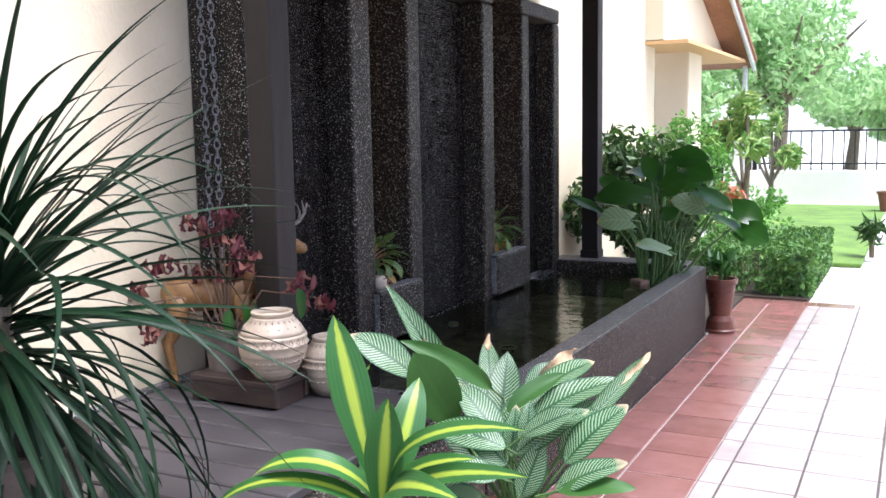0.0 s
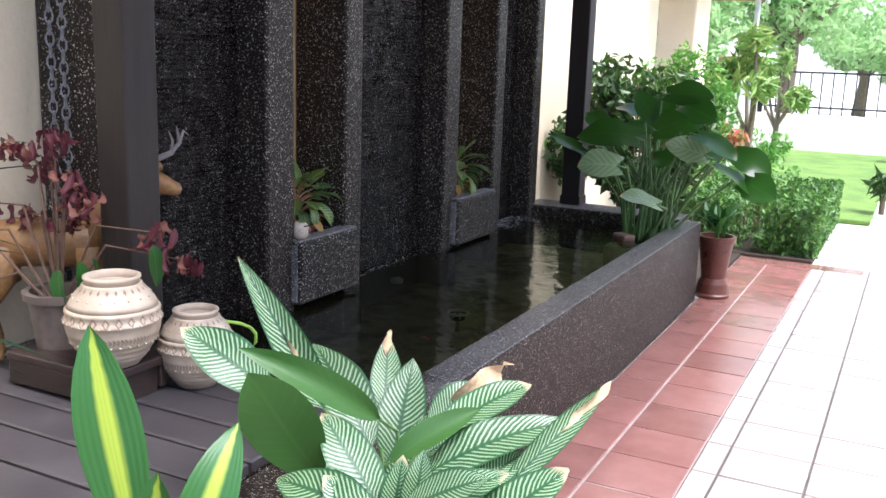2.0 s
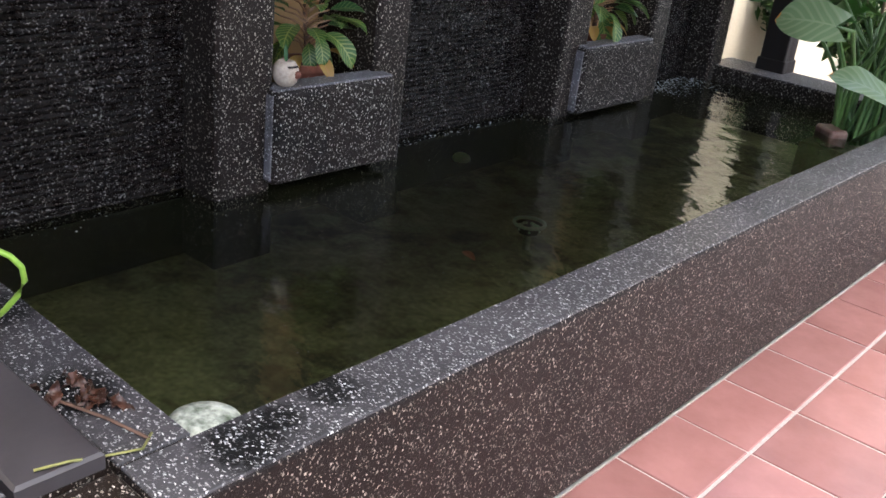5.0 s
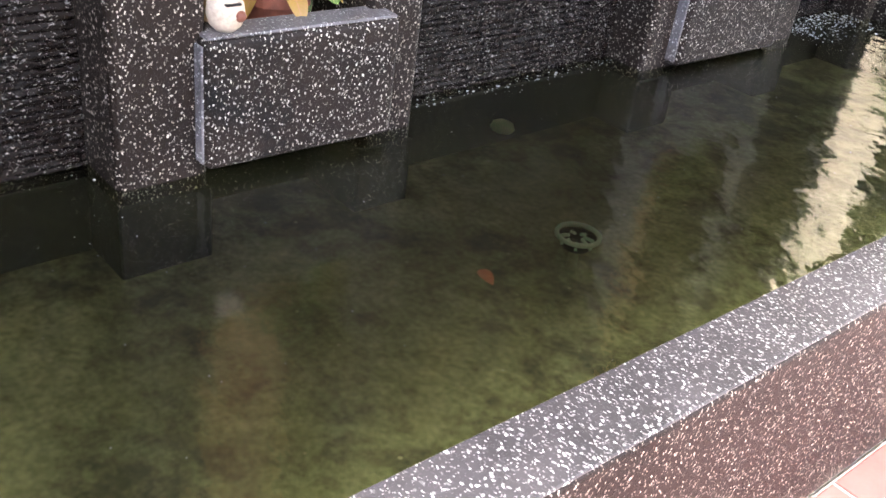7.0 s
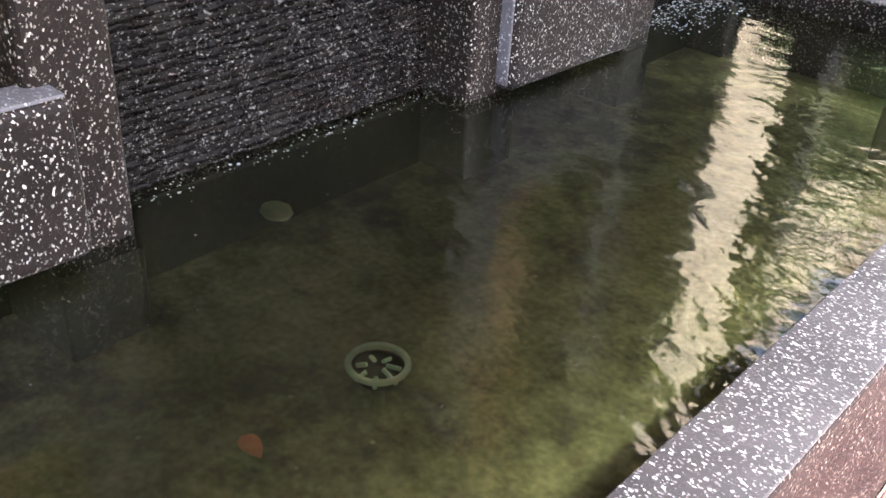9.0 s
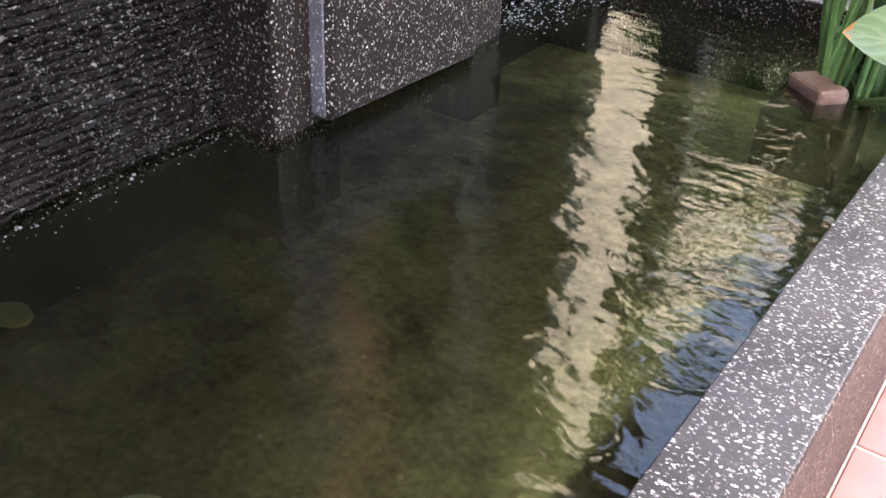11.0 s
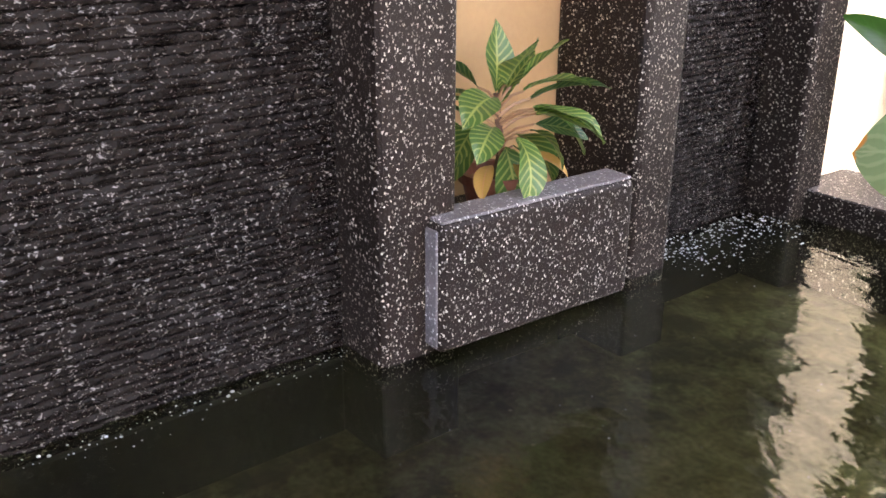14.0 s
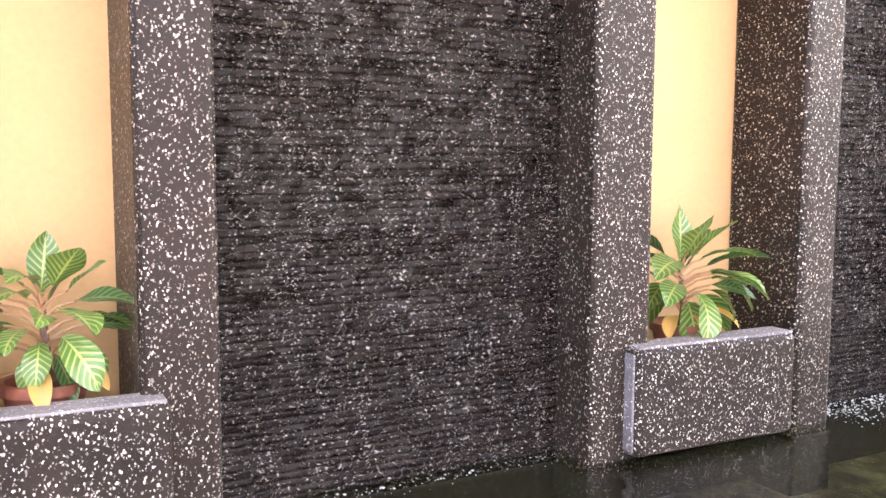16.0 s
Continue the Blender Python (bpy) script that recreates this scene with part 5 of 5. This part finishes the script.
def ear(base, tip, width, droop, face, pale=False):
    span_leaf(phil, base, tip, width, droop, M_PHIL_PALE if pale else M_PHIL, face, "pale_leaf" if pale else "broad_leaf", 0.42, 0.16, 0.03, 0.0, 0.2, proot + Vector((rng.uniform(-0.12, 0.14), rng.uniform(-0.1, 0.1), 0)), 0.009)


ear((-0.745, 5.98, 0.905), (-0.945, 5.92, 0.895), 0.19, 0.7, (0.35, -0.70, 0.62), True)
ear((-0.470, 5.80, 0.745), (-0.640, 5.715, 0.785), 0.16, 0.4, (0.05, -0.40, 0.92), True)
ear((-0.800, 6.500, 1.020), (-1.132, 6.430, 1.010), 0.21, 0.9, (0.1, -0.75, 0.65))
ear((-1.040, 6.700, 1.060), (-1.193, 6.740, 1.132), 0.13, 0.3, (0.4, -0.7, 0.5))
ear((-0.660, 6.700, 1.275), (-0.396, 6.640, 1.270), 0.17, 0.5, (0.1, -0.85, 0.45))
ear((-0.750, 6.750, 1.100), (-0.895, 6.800, 1.285), 0.15, 0.2, (0.4, -0.8, 0.3))
ear((-0.740, 6.750, 1.100), (-0.660, 6.800, 1.258), 0.14, 0.2, (0.1, -0.8, 0.5))
ear((-0.560, 6.700, 1.210), (-0.358, 6.600, 1.130), 0.18, 0.5, (0.1, -0.85, 0.4))
ear((-0.669, 6.500, 1.070), (-0.499, 6.490, 1.150), 0.19, 0.4, (-0.2, -0.85, 0.4))
ear((-0.397, 6.500, 0.950), (-0.600, 6.430, 1.000), 0.17, 0.5, (0.1, -0.8, 0.5), True)
ear((-0.422, 6.460, 1.055), (-0.196, 6.400, 0.940), 0.18, 0.5, (0.35, -0.45, 0.85))
ear((-0.230, 6.600, 0.955), (-0.029, 6.540, 0.850), 0.19, 0.6, (0.3, -0.75, 0.5))
ear((-0.160, 6.510, 0.815), (0.025, 6.440, 0.740), 0.19, 0.6, (0.2, -0.85, 0.4))
ear((-0.308, 6.500, 0.885), (-0.093, 6.450, 0.745), 0.16, 0.4, (0.62, -0.2, 0.75))
ear((-1.148, 6.600, 0.906), (-1.357, 6.550, 1.004), 0.10, 0.3, (0.3, -0.5, 0.8))
ear((-0.870, 6.760, 1.150), (-1.011, 6.790, 1.178), 0.16, 0.4, (0.2, -0.3, 0.93))
ear((-1.010, 6.600, 0.950), (-1.180, 6.590, 0.970), 0.15, 0.4, (0.1, -0.3, 0.95))
ear((-0.800, 6.800, 1.000), (-1.000, 6.860, 1.060), 0.18, 0.5, (0.2, -0.6, 0.75))
ear((-0.600, 6.800, 1.050), (-0.480, 6.900, 1.170), 0.18, 0.5, (0.1, -0.6, 0.75))
ear((-0.450, 6.700, 0.930), (-0.270, 6.780, 0.960), 0.18, 0.6, (0.2, -0.6, 0.75))
ear((-0.700, 6.600, 0.900), (-0.560, 6.560, 0.880), 0.15, 0.5, (0.2, -0.7, 0.6))
ear((-0.900, 6.640, 0.880), (-1.050, 6.700, 0.860), 0.16, 0.6, (0.1, -0.6, 0.75))
for k in range(26):
    a = rng.uniform(0, 6.28)
    b = proot + Vector((rng.uniform(-0.12, 0.16), rng.uniform(-0.1, 0.1), 0))
    part("stalk", tube([b, b + Vector((0.05 * math.cos(a), 0.05 * math.sin(a), 0.3)), b + Vector((0.16 * math.cos(a), 0.16 * math.sin(a), 0.42 + rng.uniform(0, 0.12)))], [0.009, 0.008, 0.004], 6), M_STEM, phil)

brick = tagged(link("brick", box(-0.04, 0.04, -0.065, 0.065, 0, 0.075, 0.014, 3), M_BRICK), "wet brick holding the plant down in the water", "brick")
brick.matrix_basis = Matrix.Translation((-0.80, 6.42, 0.385)) @ Euler((0, 0, radians(50))).to_matrix().to_4x4()
blk = tagged(link("block", box(-0.1, 0.1, -0.1, 0.1, 0.06, 0.386, 0.01), M_BRICK), "sunken stone block under the brick and plant", "block")
blk.matrix_basis = Matrix.Translation((-0.80, 6.46, 0))

pot_e = plain_pot(-0.385, 7.08, 0.125, 0.075, 0.112, 0.27, M_GLAZED, "red-brown glazed flower pot on an upturned saucer stand")
stand = thing("pot_stand", "upturned red-brown clay pot used as a stand", "pot stand", at=Matrix.Translation((-0.385, 7.08, 0)))
part("body", lathe([(0.001, 0), (0.105, 0), (0.11, 0.02), (0.102, 0.03), (0.094, 0.09), (0.078, 0.125), (0.001, 0.125)], 40), M_GLAZED, stand)
small = thing("leafy_plant", "potted plant with upright bright green leaves and bulbs", "potted plant")
lm = [leaf_mesh("strap_leaf", 0.2, 0.05, d, 0.3, M_GREENLEAF, peak=0.5, seed=k, n=10) for k, d in enumerate((0.3, 0.8))]
for k in range(22):
    put_leaf(lm[k % 2], small, aim((-0.385 + rng.uniform(-0.06, 0.06), 7.08 + rng.uniform(-0.06, 0.06), 0.38 + rng.uniform(0, 0.1)), rng.uniform(0, 360), rng.uniform(40, 85), 0, rng.uniform(0.7, 1.1)))
part("stem", tube([(-0.385, 7.08, 0.33), (-0.38, 7.07, 0.48), (-0.39, 7.08, 0.58)], 0.012, 6), M_STEM, small)

# ---- small things in and on the pond ----
disc = thing("float_ring", "round pale green plastic float in the water", "pond float", at=Matrix.Translation((-1.063, 4.757, 0.325)))
bm = bmesh.new()
ring = [(0.047 * math.cos(a * 0.2618), 0.047 * math.sin(a * 0.2618), 0) for a in range(25)]
tube(ring, 0.0055, 8, bm)
part("ring", bm, M_DISC, disc)
part("basket", lathe([(0.001, -0.03), (0.03, -0.03), (0.043, -0.006), (0.04, -0.006), (0.028, -0.026), (0.001, -0.026)], 24), M_UNDERWATER_DARK, disc)
for a in range(7):
    b0 = Vector((0.032 * math.cos(a * 0.9), 0.032 * math.sin(a * 0.9), -0.012))
    part("spoke", tube([b0 * 1.3, b0, b0 * (0.35 + 0.06 * a)], 0.004, 6), M_DISC, disc)
part("pump_stem", tube([(0, 0, -0.085), (0, 0, -0.03)], 0.012, 10), M_ALGAE, disc)
foam = tagged(link("foam_block", lathe([(0.001, 0), (0.05, 0), (0.062, 0.008), (0.06, 0.02), (0.04, 0.026), (0.001, 0.028)], 28), M_FOAM, smooth=True), "dirty round white foam block floating in the pond corner", "foam")
foam.matrix_basis = Matrix.Translation((-0.665, 3.33, WATER - 0.008)) @ Euler((0, 0, 0.4)).to_matrix().to_4x4()
rot = thing("rotten_leaves", "heap of wet rotting brown leaves on the rim", "leaves")
rl = [leaf_mesh("rotten_leaf", 0.042, 0.024, d, 0.3, M_ROTLEAF, wave=0.3, twist=0.6, seed=k, n=8) for k, d in enumerate((0.8, 1.6, -0.9))]
rng = random.Random(2)
for k in range(15):
    put_leaf(rl[k % 3], rot, aim((-0.76 + rng.uniform(-0.06, 0.05), 3.15 + rng.uniform(-0.04, 0.05), RIM + 0.008 + rng.uniform(0, 0.006)), rng.uniform(0, 360), rng.uniform(0, 10), 0))
part("twig", tube([(-0.78, 3.13, RIM + 0.01), (-0.68, 3.17, RIM + 0.008), (-0.6, 3.19, RIM + 0.008)], 0.003, 5), M_TWIG, rot)
sunk = tagged(new("sunk_leaf", leaf_mesh("sunk_leaf", 0.05, 0.035, 0.4, 0.2, M_ORANGE, n=6)), "orange leaf lying on the pond bottom", "leaf")
sunk.matrix_basis = Matrix.Translation((-1.14, 4.55, 0.255))
tendril = tagged(link("green_tube", tube([(-1.0 + 0.06 * math.sin(a * 0.42), 3.14 + 0.06 * math.sin(a * 0.42) - 0.006 * a, 0.535 + 0.165 * math.sin(a * 0.2)) for a in range(12)], 0.005, 8), M_HOSE, smooth=True), "thin bright green plastic tube by the jar", "tube")

vine = tagged(link("dry_vine", tube([(-0.60, 3.02, DECK + 0.004), (-0.585, 3.06, DECK + 0.008), (-0.60, 3.12, RIM + 0.01), (-0.585, 3.17, RIM + 0.008), (-0.61, 3.2, RIM + 0.008)], 0.0022, 6), M_VINE, smooth=True), "thin yellowing vine lying over the deck edge", "vine")

outlet = tagged(link("pump_outlet", lathe([(0.001, 0), (0.018, 0.002), (0.024, 0.012), (0.02, 0.026), (0.010, 0.032), (0.001, 0.033)], 20), M_DISC, smooth=True), "pale green pump outlet just under the water", "pump outlet")
outlet.matrix_basis = Matrix.Translation((-1.44, 4.86, 0.386)) @ Euler((0, 0, 0.6)).to_matrix().to_4x4() @ Matrix.Diagonal((1.3, 0.8, 1, 1))

# debris afloat
rng = random.Random(31)
bits = bmesh.new()
for k in range(110):
    p = (rng.uniform(-1.42, -0.62), rng.uniform(3.5, 6.6), WATER + 0.0005)
    bmesh.ops.create_icosphere(bits, subdivisions=1, radius=rng.uniform(0.0005, 0.0014), matrix=Matrix.Translation(p) @ Euler((0, 0, rng.uniform(0, 3))).to_matrix().to_4x4() @ Matrix.Diagonal((rng.uniform(1, 2), 1, 0.4, 1)))
tagged(link("floating_specks", bits, M_BUBBLE), "tiny pale bits and bubbles floating on the pond", "debris", kind="stuff")
